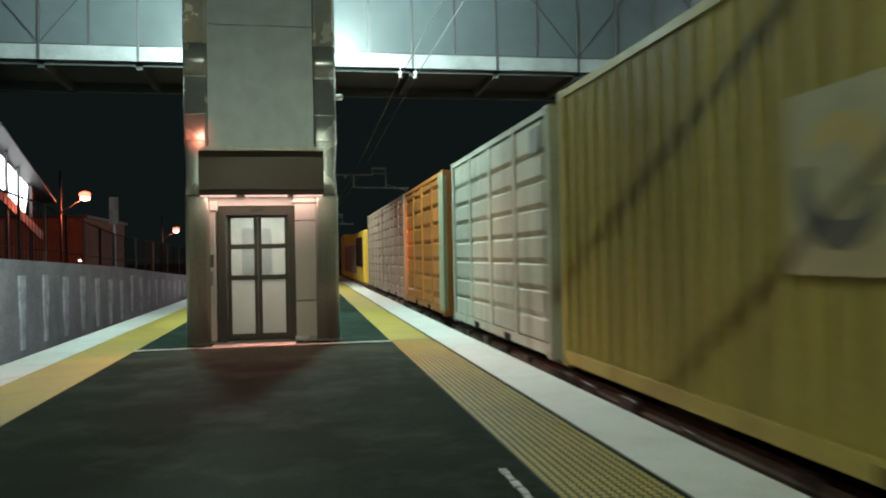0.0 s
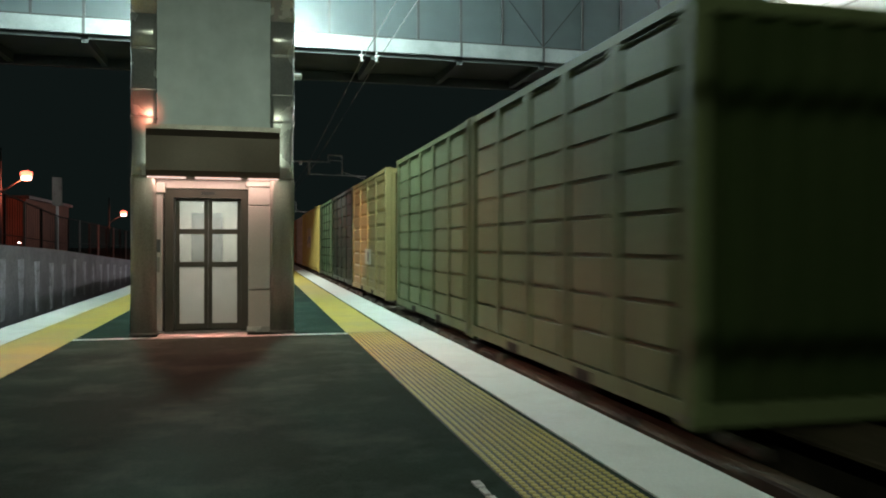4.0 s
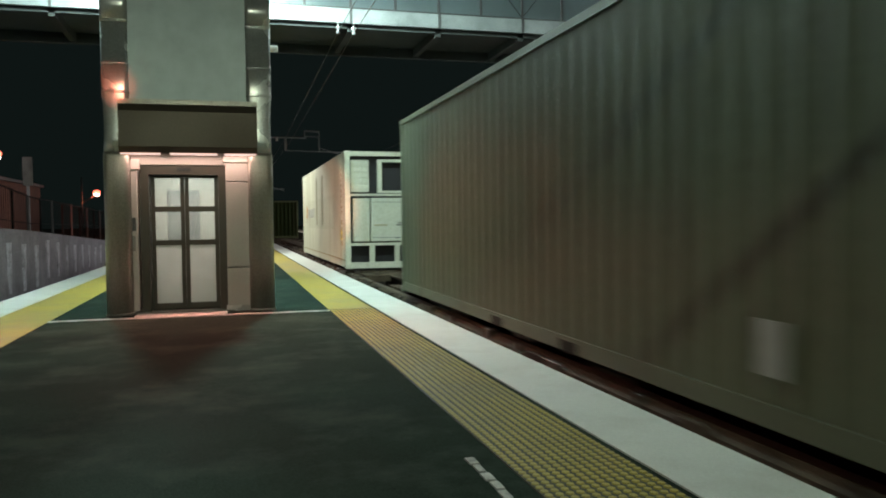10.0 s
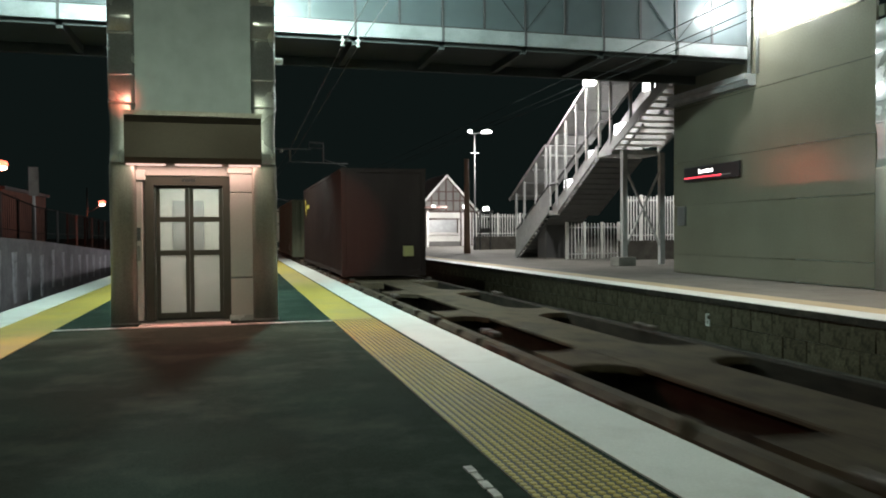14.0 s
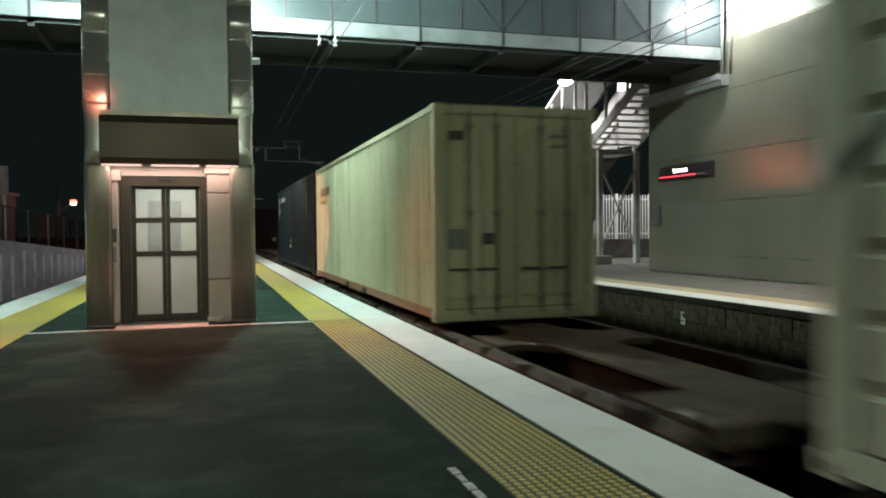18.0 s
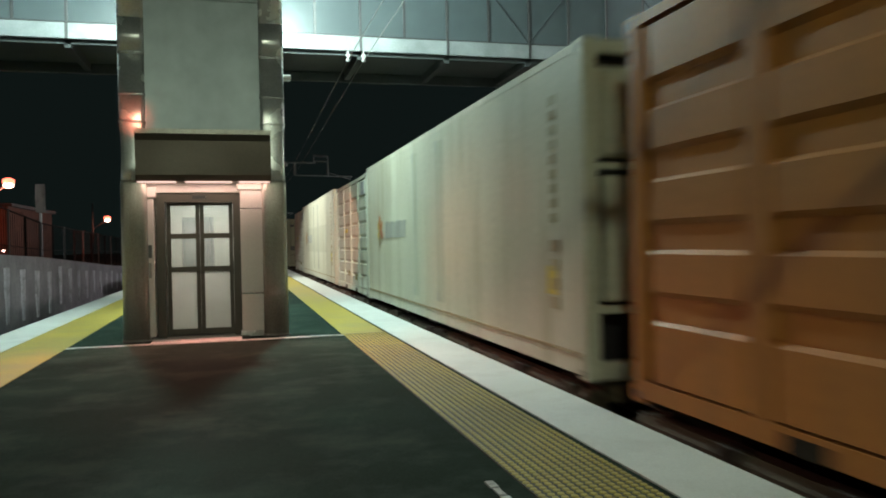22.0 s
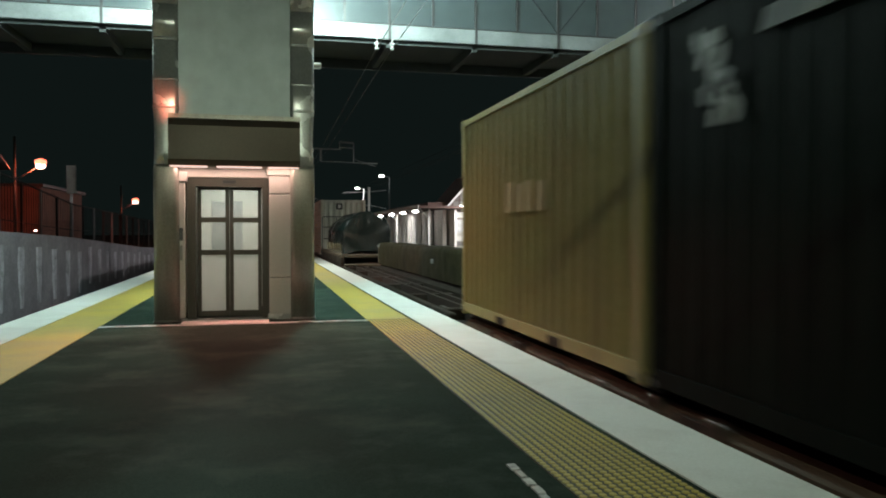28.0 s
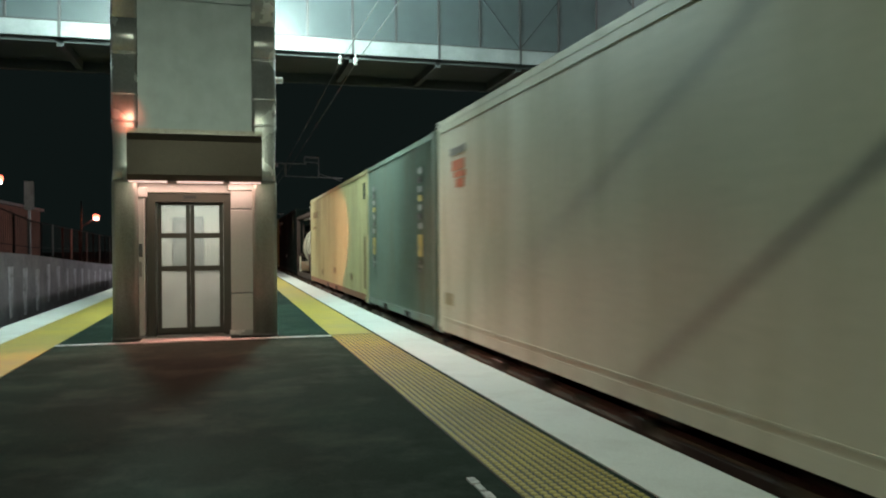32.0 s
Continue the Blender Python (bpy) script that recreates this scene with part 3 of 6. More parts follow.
# ---- lift tower on the near platform ----
def lift_tower(at, label, group, top=9.2):
    """Front faces -y; local x runs from -1.21 to 1.21."""
    t = thing("lift_tower", label, "lift tower", at, group)
    part("shaft", boxes((-1.05, 1.05, 0.12, 2.7, 2.42, top)), "clad_panel", t, "grey clad lift shaft")
    for s in (-1, 1):
        part("shaft_side", boxes((min(s * 0.98, s * 1.05), max(s * 0.98, s * 1.05), 0.12, 2.7, 0, 2.42)), "clad_panel", t)
    part("shaft_back", boxes((-0.98, 0.98, 2.62, 2.7, 0, 2.42)), "clad_panel", t)
    for z0, z1 in ((3.19, 5.2), (5.208, 7.2), (7.208, top)):
        if z1 <= z0:
            continue
        part("cladding_panel", boxes((-1.0, 1.0, 0.02, 0.118, z0, z1), bevel=0.003), "clad_panel", t)
    for s in (-1, 1):
        at_c = (s * 1.03, 0.1)
        part("column_foot", square_tube(bmesh.new(), [(0.188, 0.03), (0.188, 2.37), (0.18, 2.42)], at_c, 0.07), "satin_steel", t, "dull stainless steel column casing")
        part("corner_column", square_tube(bmesh.new(), [(0.178, 2.42), (0.17, 2.62), (0.166, 2.85), (0.172, 3.1), (0.185, 3.28), (0.185, 4.34)], at_c), "polished_steel", t, "polished stainless steel corner column")
        part("corner_column", square_tube(bmesh.new(), [(0.187, 4.345), (0.187, 4.86)], at_c), "polished_steel", t)
        part("corner_column", square_tube(bmesh.new(), [(0.185, 4.865), (0.185, top + 0.1)], at_c), "polished_steel", t)
        part("column_base", square_tube(bmesh.new(), [(0.203, 0.0), (0.203, 0.022), (0.192, 0.03)], at_c, 0.075), "brushed_steel", t)
        for zj in (3.3, 3.72, 4.34):
            part("column_joint", square_tube(bmesh.new(), [(0.184, zj - 0.022), (0.192, zj - 0.012), (0.192, zj + 0.012), (0.184, zj + 0.022)], at_c), "polished_steel", t)
    # canopy over the door
    bm = bmesh.new()
    prof = [(0.0, 3.17), (-0.02, 3.2), (-0.30, 3.12), (-0.34, 3.02), (-0.34, 2.5), (-0.30, 2.41), (0.12, 2.41), (0.12, 3.17)]
    ends = []
    for x in (-0.99, 0.99):
        ends.append([bm.verts.new((x, y + 0.2, zz)) for y, zz in prof])
    for i in range(len(prof)):
        bm.faces.new((ends[0][i], ends[0][(i + 1) % len(prof)], ends[1][(i + 1) % len(prof)], ends[1][i]))
    bm.faces.new(ends[0][::-1])
    bm.faces.new(ends[1])
    bmesh.ops.recalc_face_normals(bm, faces=bm.faces)
    part("canopy", bm, "bronze_panel", t, "brownish steel canopy above the lift door")
    part("canopy_trim", boxes((-1.0, 1.0, -0.112, 0.1, 3.13, 3.2)), "satin_steel", t)
    part("security_camera", boxes((1.2, 1.34, 0.0, 0.16, 4.02, 4.1), bevel=0.02), "fence_white", t, "small white camera on a bracket")
    part("camera_bracket", boxes((1.19, 1.22, 0.06, 0.1, 4.06, 4.3)), "fence_white", t)
    for x0, x1 in ((-0.97, -0.42), (-0.28, 0.4), (0.5, 0.97)):
        part("downlight", boxes((x0, x1, -0.12, 0.0, 2.385, 2.405)), "strip_light", t, "glowing strip light")
    # portal
    part("header", boxes((-0.98, 0.98, 0.06, 0.4, 2.24, 2.41), bevel=0.01), "pale_panel", t)
    part("left_panel", boxes((-0.96, -0.76, 0.0, 0.36, 0.05, 2.3), bevel=0.012), "pale_panel", t, "pale panel with call buttons")
    part("left_capital", boxes((-1.0, -0.72, -0.03, 0.3, 2.16, 2.32), bevel=0.012), "pale_panel", t)
    for z0, z1 in ((0.05, 0.66), (0.675, 1.98), (1.995, 2.3)):
        part("right_panel", boxes((0.51, 0.94, 0.0, 0.36, z0, z1), bevel=0.008), "pale_panel", t)
    part("right_capital", boxes((0.47, 0.97, -0.03, 0.3, 2.28, 2.38), bevel=0.012), "pale_panel", t)
    part("kick_plate", boxes((0.49, 0.96, -0.014, 0.2, 0.0, 0.085)), "kick_glint_steel", t)
    part("call_plate", boxes((-0.93, -0.79, -0.012, 0.0, 1.25, 1.45)), "button_panel", t, "dark call button plate")
    part("call_plate", boxes((-0.92, -0.80, -0.012, 0.0, 0.95, 1.18)), "brushed_steel", t, "steel call button plate")
    # door frame and two glazed leaves
    fr = part("door_frame", boxes((-0.74, -0.61, 0.1, 0.42, 0, 2.24), (0.40, 0.51, 0.1, 0.42, 0, 2.24), (-0.61, 0.40, 0.1, 0.42, 2.1, 2.24)), "door_steel", t, "dark steel lift door frame")
    part("indicator", boxes((-0.2, 0.0, 0.09, 0.099, 2.15, 2.2)), "sign_black", fr)
    for x0, x1 in ((-0.605, -0.112), (-0.108, 0.395)):
        leaf = part("door_leaf", boxes((x0, x0 + 0.06, 0.36, 0.4, 0.03, 2.1), (x1 - 0.06, x1, 0.36, 0.4, 0.03, 2.1), (x0 + 0.06, x1 - 0.06, 0.36, 0.4, 0.03, 0.12),
                                       (x0 + 0.06, x1 - 0.06, 0.36, 0.4, 1.02, 1.1), (x0 + 0.06, x1 - 0.06, 0.36, 0.4, 1.54, 1.62), (x0 + 0.06, x1 - 0.06, 0.36, 0.4, 2.06, 2.1)), "door_steel", t, "dark steel framed lift door leaf")
        for z0, z1, g in ((0.12, 1.02, "frosted"), (1.1, 1.54, "clear"), (1.62, 2.06, "clear")):
            part("pane", boxes((x0 + 0.06, x1 - 0.06, 0.375, 0.385, z0, z1)), g, leaf)
    # lit car behind the door
    part("car_wall", boxes((-0.95, 0.95, 2.2, 2.25, 0.02, 2.3), (-0.97, -0.95, 0.55, 2.25, 0.02, 2.3), (0.95, 0.97, 0.55, 2.25, 0.02, 2.3)), "pale_panel", t)
    part("car_light", boxes((-0.7, 0.6, 0.7, 1.9, 2.28, 2.3)), "car_light", t)
    part("car_mirror", boxes((-0.5, 0.05, 2.17, 2.2, 1.0, 1.95), bevel=0.01), "galvanised", t, "steel mirror panel in the lift car")
    part("car_control", boxes((0.62, 0.84, 2.16, 2.2, 0.9, 1.75), bevel=0.01), "button_panel", t, "dark control panel in the lift car")
    part("car_floor", boxes((-0.95, 0.95, 0.5, 2.2, 0.0, 0.02)), "dark_concrete", t)
    part("car_handrail", beams(((-0.9, 2.1, 1.0), (0.9, 2.1, 1.0), 0.04, None, 10)), "polished_steel", t)
    part("threshold", boxes((-0.85, 0.62, -0.02, 0.3, 0.0, 0.02)), "brushed_steel", t)
    part("door_pad", boxes((-0.8, 0.5, -0.42, -0.02, 0.0, 0.009)), "pale_panel", t, "pale pad in front of the lift")
    return t


lift_tower((-0.51, 12.5, 0), "stainless steel lift tower with glazed doors and lit canopy", "lift towers")


# ---- footbridge ----
def footbridge():
    yb, yf = 18.4, 21.0
    b = thing("footbridge", "enclosed steel footbridge with grey mesh screens, lit inside", "footbridge", (0, 0, 0))
    x0, x1 = -40.0, 13.62
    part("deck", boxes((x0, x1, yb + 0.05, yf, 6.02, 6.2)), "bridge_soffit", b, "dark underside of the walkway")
    i = 0
    xs = [2.88 + 1.07 * k for k in range(-40, 10)]
    xs = [x for x in xs if x > x0]
    for k, x in enumerate(xs):
        nx = xs[k + 1] if k + 1 < len(xs) else x1
        part("mullion", boxes((x - 0.03, x + 0.03, yb - 0.02, yb + 0.05, 6.34, 9.0)), "dark_trim", b)
        part("screen_panel", boxes((x + 0.03, nx - 0.03, yb + 0.01, yb + 0.02, 6.36, 9.0)), "screen", b)
        if k % 2 == 0:
            n2 = xs[k + 2] if k + 2 < len(xs) else x1
            part("fascia", boxes((x + 0.01, n2 - 0.01, yb - 0.05, yb + 0.04, 5.99, 6.33), bevel=0.006), "fascia_steel", b)
            part("bracket", boxes((x - 0.03, x + 0.03, yb - 0.07, yb, 5.98, 6.36)), "dark_trim", b)
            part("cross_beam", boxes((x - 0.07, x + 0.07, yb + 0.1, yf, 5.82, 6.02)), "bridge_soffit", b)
            if x > 3.5 or x < -4:
                xa, xc = (x, n2) if k % 4 == 0 else (n2, x)
                part("truss_diagonal", beams(((xa, yb - 0.012, 6.37), (xc, yb - 0.012, 8.98), 0.018)), "bridge_soffit", b)
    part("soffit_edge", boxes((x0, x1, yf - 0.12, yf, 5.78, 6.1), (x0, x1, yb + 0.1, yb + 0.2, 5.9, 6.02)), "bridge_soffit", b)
    part("rear_wall", boxes((x0, x1, yf, yf + 0.08, 6.2, 9.0)), "galvanised", b)
    part("roof", boxes((x0, x1, yb - 0.1, yf + 0.2, 9.0, 9.12)), "galvanised", b)
    part("sill", boxes((x0, x1, yb - 0.06, yb + 0.04, 6.335, 6.36)), "dark_trim", b)
    for x in (-8.0, 0.9, 12.6):
        part("tube", boxes((x - 1.1, x + 1.1, 19.3, 19.5, 8.86, 8.9)), "tube_light", b)
    for x in (2.56, 2.93):
        bm = bmesh.new()
        lathe(bm, [(0.02, 5.98), (0.02, 5.9), (0.06, 5.88), (0.06, 5.84), (0.03, 5.82), (0.03, 5.78), (0.05, 5.76), (0.05, 5.72)], at=(x, yb - 0.1, 0), n=10)
        part("insulator", bm, "grey_paint", b, "pale porcelain insulator")
    for x, xw in ((1.22, 0.5), (-2.27, -1.5)):
        part("lamp_arm", beams(((xw, 15.0, 7.6), (x, 15.0, 7.65), 0.05, None, 8)), "galvanised", b)
        part("lamp_hood", boxes((x - 0.22, x + 0.22, 14.8, 15.2, 7.56, 7.66), bevel=0.03), "galvanised", b, "grey lamp hood")
    part("link_walkway", boxes((-1.5, 0.5, 15.2, 18.38, 6.02, 6.3), (-1.5, -1.42, 15.2, 18.38, 6.3, 9.0), (0.42, 0.5, 15.2, 18.38, 6.3, 9.0)), "galvanised", b)


footbridge()


# ---- lift and stair block on the far platform ----
def far_block():
    b = thing("stair_block", "grey panelled lift and stair block on the far platform", "building", (0, 0, 0))
    part("core", boxes((13.86, 17.2, 17.05, 22.3, 0, 6.3), (13.87, 17.2, 14.05, 17.05, 6.05, 6.3)), "wall_panel", b)
    zs = [0.02, 0.6, 2.15, 3.5, 5.2, 6.5]
    ys = [14.2, 18.3, 22.4]
    for z0, z1 in zip(zs, zs[1:]):
        part("wall_sheet", boxes((13.8, 13.87, 14.2, 22.38, z0 + 0.006, z1 - 0.006), bevel=0.004), "wall_panel", b)
    part("upper_wall", boxes((13.82, 17.2, 18.4, 22.3, 6.3, 9.1)), "wall_panel", b)
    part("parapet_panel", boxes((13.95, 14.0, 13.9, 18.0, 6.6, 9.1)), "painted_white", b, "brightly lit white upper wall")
    part("ledge", boxes((13.45, 13.8, 18.3, 22.2, 5.45, 5.6), (13.55, 13.8, 18.3, 22.2, 5.3, 5.45)), "galvanised", b)
    part("roof", boxes((13.6, 17.4, 13.8, 22.5, 9.1, 9.25)), "galvanised", b)
    part("meter_box", boxes((13.72, 13.8, 21.64, 22.06, 1.51, 2.11), bevel=0.01), "button_panel", b)
    part("downpipe", beams(((13.62, 18.35, 5.5), (13.62, 18.35, 9.0), 0.09, None, 10)), "galvanised", b)
    part("downpipe", beams(((13.78, 18.2, 5.6), (13.78, 18.2, 9.0), 0.09, None, 10)), "galvanised", b)


far_block()
far_lift = lift_tower((15.1, 13.86, 0), "stainless steel lift tower on the far platform, door lit", "lift towers", top=5.2)
far_lift.scale = (1.12, 1.12, 1.12)
sign = thing("station_sign", "black station name board with white lettering and red line", "sign", (13.74, 20.24, 3.08))
part("board", boxes((-0.05, 0.0, -1.38, 1.38, -0.22, 0.22), bevel=0.01), "sign_black", sign)
text_part("lettering", "Lawnton", 0.21, "sign_white", sign, Matrix.Translation((-0.056, 0.22, 0.065)) @ Euler((radians(90), 0, radians(-90))).to_matrix().to_4x4())
part("red_line", boxes((-0.056, -0.05, -0.55, 1.36, -0.125, -0.092)), "red_led", sign, "red stripe")
part("white_line", boxes((-0.056, -0.05, -1.0, -0.55, -0.125, -0.092)), "dim_pale", sign, "white stripe")


def sloped_sheet(x, ya, za0, za1, yb, zb0, zb1, t=0.03):
    """An upright sheet along the stairs: at ya from za0 to za1, at yb from zb0 to zb1."""
    bm = bmesh.new()
    v = [bm.verts.new((x + o, y, z)) for o in (0, t) for y, z in ((ya, za0), (yb, zb0), (yb, zb1), (ya, za1))]
    for q in ((0, 1, 2, 3), (7, 6, 5, 4), (0, 4, 5, 1), (1, 5, 6, 2), (2, 6, 7, 3), (3, 7, 4, 0)):
        bm.faces.new([v[i] for i in q])
    bmesh.ops.recalc_face_normals(bm, faces=bm.faces)
    return bm


def far_stairs():
    s = thing("covered_stairs", "covered grey steel stairs with sloping roof, lit white inside", "stairs", (0, 0, 0))
    x0, x1 = 14.55, 16.6
    flights = [((39.0, 0.0), (34.5, 2.35)), ((33.4, 2.35), (29.3, 4.6)), ((28.1, 4.6), (23.4, 6.75))]
    for f, ((ya, za), (yb, zb)) in enumerate(flights):
        n = max(6, round((zb - za) / 0.175))
        for x in (x0, x1):
            part("stringer", sloped_sheet(x - 0.04, ya, za - 0.1, za + 0.3, yb, zb - 0.12, zb + 0.28, 0.07), "grey_paint", s)
            part("handrail", beams(((x, ya, za + 1.42), (x, yb, zb + 1.2), 0.07)), "dark_trim", s, "dark handrail")
        if f == 0:
            for k in range(3):
                u0, u1 = k / 3 + 0.004, (k + 1) / 3 - 0.004
                part("balustrade_panel", sloped_sheet(x0, ya + (yb - ya) * u0, za + (zb - za) * u0 + 0.3, za + (zb - za) * u0 + 1.38, ya + (yb - ya) * u1, za + (zb - za) * u1 + 0.3, za + (zb - za) * u1 + 1.2), "grey_paint", s, "plain grey balustrade panel")
        for k in range(n):
            u = (k + 0.5) / n
            yy, zz = ya + (yb - ya) * u, za + (zb - za) * (k + 1) / n
            part("tread", boxes((x0 + 0.05, x1 - 0.05, yy - 0.15, yy + 0.15, zz - 0.05, zz)), "pale_panel", s)
    for y0, y1, z in ((33.4, 34.5, 2.35), (28.1, 29.3, 4.6), (22.4, 23.4, 6.75)):
        part("landing", boxes((x0, x1, y0, y1, z - 0.2, z)), "grey_paint", s)
        part("landing_rail", beams(((x0, y0, z + 1.2), (x0, y1, z + 1.2), 0.07)), "dark_trim", s)
    # sheet and ribs under the two lower flights
    for ya, za, yb, zb in ((39.0, -0.2, 34.5, 2.1), (33.4, 2.1, 29.3, 4.35)):
        part("soffit", beams(((15.6, yb, zb), (15.6, ya, za), 1.95, 0.03)), "stair_soffit", s, "ribbed dark grey underside")
        for k in range(11):
            u = (k + 0.5) / 11
            y, z = ya + (yb - ya) * u, za + (zb - za) * u - 0.05
            part("soffit_rib", boxes((x0 + 0.05, x1 - 0.05, y - 0.03, y + 0.03, z - 0.0, z + 0.06)), "stair_soffit", s)
    # roof in two steps and the screen on the far side
    for ya, za, yb, zb in ((39.8, 3.08, 34.8, 5.46), (34.4, 5.5, 27.4, 8.95), (27.4, 8.95, 22.4, 9.1)):
        part("roof_sheet", beams(((15.6, ya, za + 0.04), (15.6, yb, zb + 0.04), 2.2, 0.06)), "grey_paint", s, "grey sheet roof")
        part("roof_edge", beams(((x0 - 0.06, ya, za), (x0 - 0.06, yb, zb), 0.06, 0.14)), "grey_paint", s)
        for k in range(4):
            u = (k + 0.5) / 4
            y, z = ya + (yb - ya) * u, za + (zb - za) * u - 0.06
            part("roof_purlin", boxes((x0, x1, y - 0.04, y + 0.04, z - 0.08, z + 0.02)), "grey_paint", s)
    for ya, za, yb, zb in ((39.0, 0.3, 34.5, 2.65), (34.5, 2.5, 33.4, 2.5), (33.4, 2.65, 29.3, 4.9), (29.3, 4.8, 28.1, 4.8), (28.1, 4.9, 23.4, 7.0)):
        part("far_screen", sloped_sheet(x1 + 0.06, ya, za, za + 2.45, yb, zb, zb + 2.45), "grey_paint", s, "grey screen wall")
    for y, z in ((38.9, 3.4), (37.72, 3.95), (36.13, 4.75), (34.85, 5.4), (34.35, 5.4), (33.57, 5.85), (32.53, 6.35), (31.36, 6.9), (30.36, 7.4), (29.15, 8.0), (28.2, 8.45), (26.6, 8.9), (25.0, 8.95), (23.6, 9.0)):
        za = np.interp(-y, [-39.0, -34.5, -33.4, -29.3, -28.1, -23.4], [0, 2.35, 2.35, 4.6, 4.6, 6.75])
        part("roof_post", boxes((x0 - 0.05, x0 + 0.05, y - 0.05, y + 0.05, za + (1.2 if y > 34.6 else 0.2), z)), "grey_paint", s)
    for y, z in ((36.8, 3.86), (34.1, 5.05), (31.3, 5.96), (28.8, 7.45)):
        part("light_fitting", boxes((x1 - 0.06, x1 + 0.05, y - 0.45, y + 0.45, z - 0.3, z + 0.16), bevel=0.03), "fitting_glow", s, "glowing wall lamp")
    bm = bmesh.new()
    lathe(bm, [(0.06, 7.72), (0.26, 7.66), (0.3, 7.52), (0.2, 7.44), (0.05, 7.42)], at=(14.45, 29.85, 0), n=14)
    part("floodlight", bm, "lamp_glow", s, "round glowing floodlight under the roof edge")
    for x, y in ((14.76, 27.5), (16.69, 28.0)):
        part("support_post", boxes((x - 0.1, x + 0.1, y - 0.1, y + 0.1, 0, 4.5)), "grey_paint", s)
    for a, b in (((14.76, 27.5, 3.9), (16.69, 28.0, 0.6)), ((14.76, 27.5, 0.6), (16.69, 28.0, 3.9))):
        part("cross_brace", beams((a, b, 0.07)), "grey_paint", s)
    part("plinth", boxes((14.35, 15.1, 27.15, 27.85, 0, 0.34), bevel=0.02), "concrete", s)


far_stairs()
cab = thing("equipment_cabinet", "dark steel cabinet under the stairs", "cabinet", (15.55, 35.8, 0))
part("body", boxes((-0.8, 0.7, -0.5, 0.6, 0.06, 1.86), bevel=0.01), "dark_trim", cab)
part("plinth", boxes((-0.82, 0.72, -0.52, 0.62, 0, 0.06)), "concrete", cab)


def picket_fence(x0, y0, x1, y1, z0, h, label, n):
    f = thing("picket_fence", label, "fence", (0, 0, 0), "platform fences")
    for zr in (z0 + 0.25, z0 + h - 0.2):
        part("rail", beams(((x0, y0, zr), (x1, y1, zr), 0.05)), "fence_white", f)
    for u in (0.0, 0.333, 0.666, 1.0):
        part("post", boxes((-0.06, 0.06, -0.05, 0.05, 0, h + 0.06)), "fence_white", f).matrix_local = Matrix.Translation((x0 + (x1 - x0) * u, y0 + (y1 - y0) * u, z0))
    first = None
    for i in range(n):
        u = (i + 0.5) / n
        m = Matrix.Translation((x0 + (x1 - x0) * u, y0 + (y1 - y0) * u, z0))
        if first is None:
            first = part("picket", boxes((-0.026, 0.026, -0.012, 0.012, 0, h)), "fence_white", f)
            first.matrix_local = m
        else:
            share("picket", first, f, m)


picket_fence(15.6, 34.8, 18.7, 35.4, 0, 1.75, "pale steel picket fence under the stairs", 16)
picket_fence(17.8, 33.2, 20.5, 33.2, 0.9, 2.1, "white picket fence behind the braced posts", 18)
picket_fence(18.0, 57.2, 23.5, 57.2, 1.0, 1.75, "white picket fence beside the far lamp", 26)


# lamp post out of view, added to carry the fence fill
pl = thing("fence_fill_lamp", "unseen short grey lamp added to light the white fence", "lamp post", (19.2, 29.9, 0))
part("post", beams(((0, 0, 0), (0, 0, 5.3), 0.1, None, 10)), "galvanised", pl)
part("lamp_head", boxes((-0.15, 0.15, -0.1, 0.35, 5.3, 5.42), bevel=0.03), "galvanised", pl)


def lamp_post():
    p = thing("lamp_post", "tall grey lamp post with two glowing heads", "street lamp", (17.6, 56, 0))
    bm = bmesh.new()
    lathe(bm, [(0.1, 0), (0.1, 0.6), (0.07, 0.7), (0.045, 8.7)], n=14)
    part("post", bm, "dark_trim", p)
    part("arm", beams(((-0.4, 0, 8.75), (1.1, 0, 8.9), 0.06, None, 8), ((-0.3, 0, 7.3), (0.35, 0, 7.3), 0.06)), "galvanised", p)
    for x, w in ((0.95, 0.42), (-0.35, 0.16)):
        bm = bmesh.new()
        lathe(bm, [(w * 0.3, 9.06), (w, 8.98), (w * 0.9, 8.86), (w * 0.3, 8.82)], at=(x, 0, 0), n=14)
        part("lamp_head", bm, "lamp_glow", p, "glowing lamp head")


lamp_post()
pole = thing("timber_pole", "brown timber pole on the far platform", "pole", (14.4, 47.5, 0))
bm = bmesh.new()
lathe(bm, [(0.22, 0), (0.2, 1), (0.15, 6.0)], n=14)
part("post", bm, "brown_pole", pole)


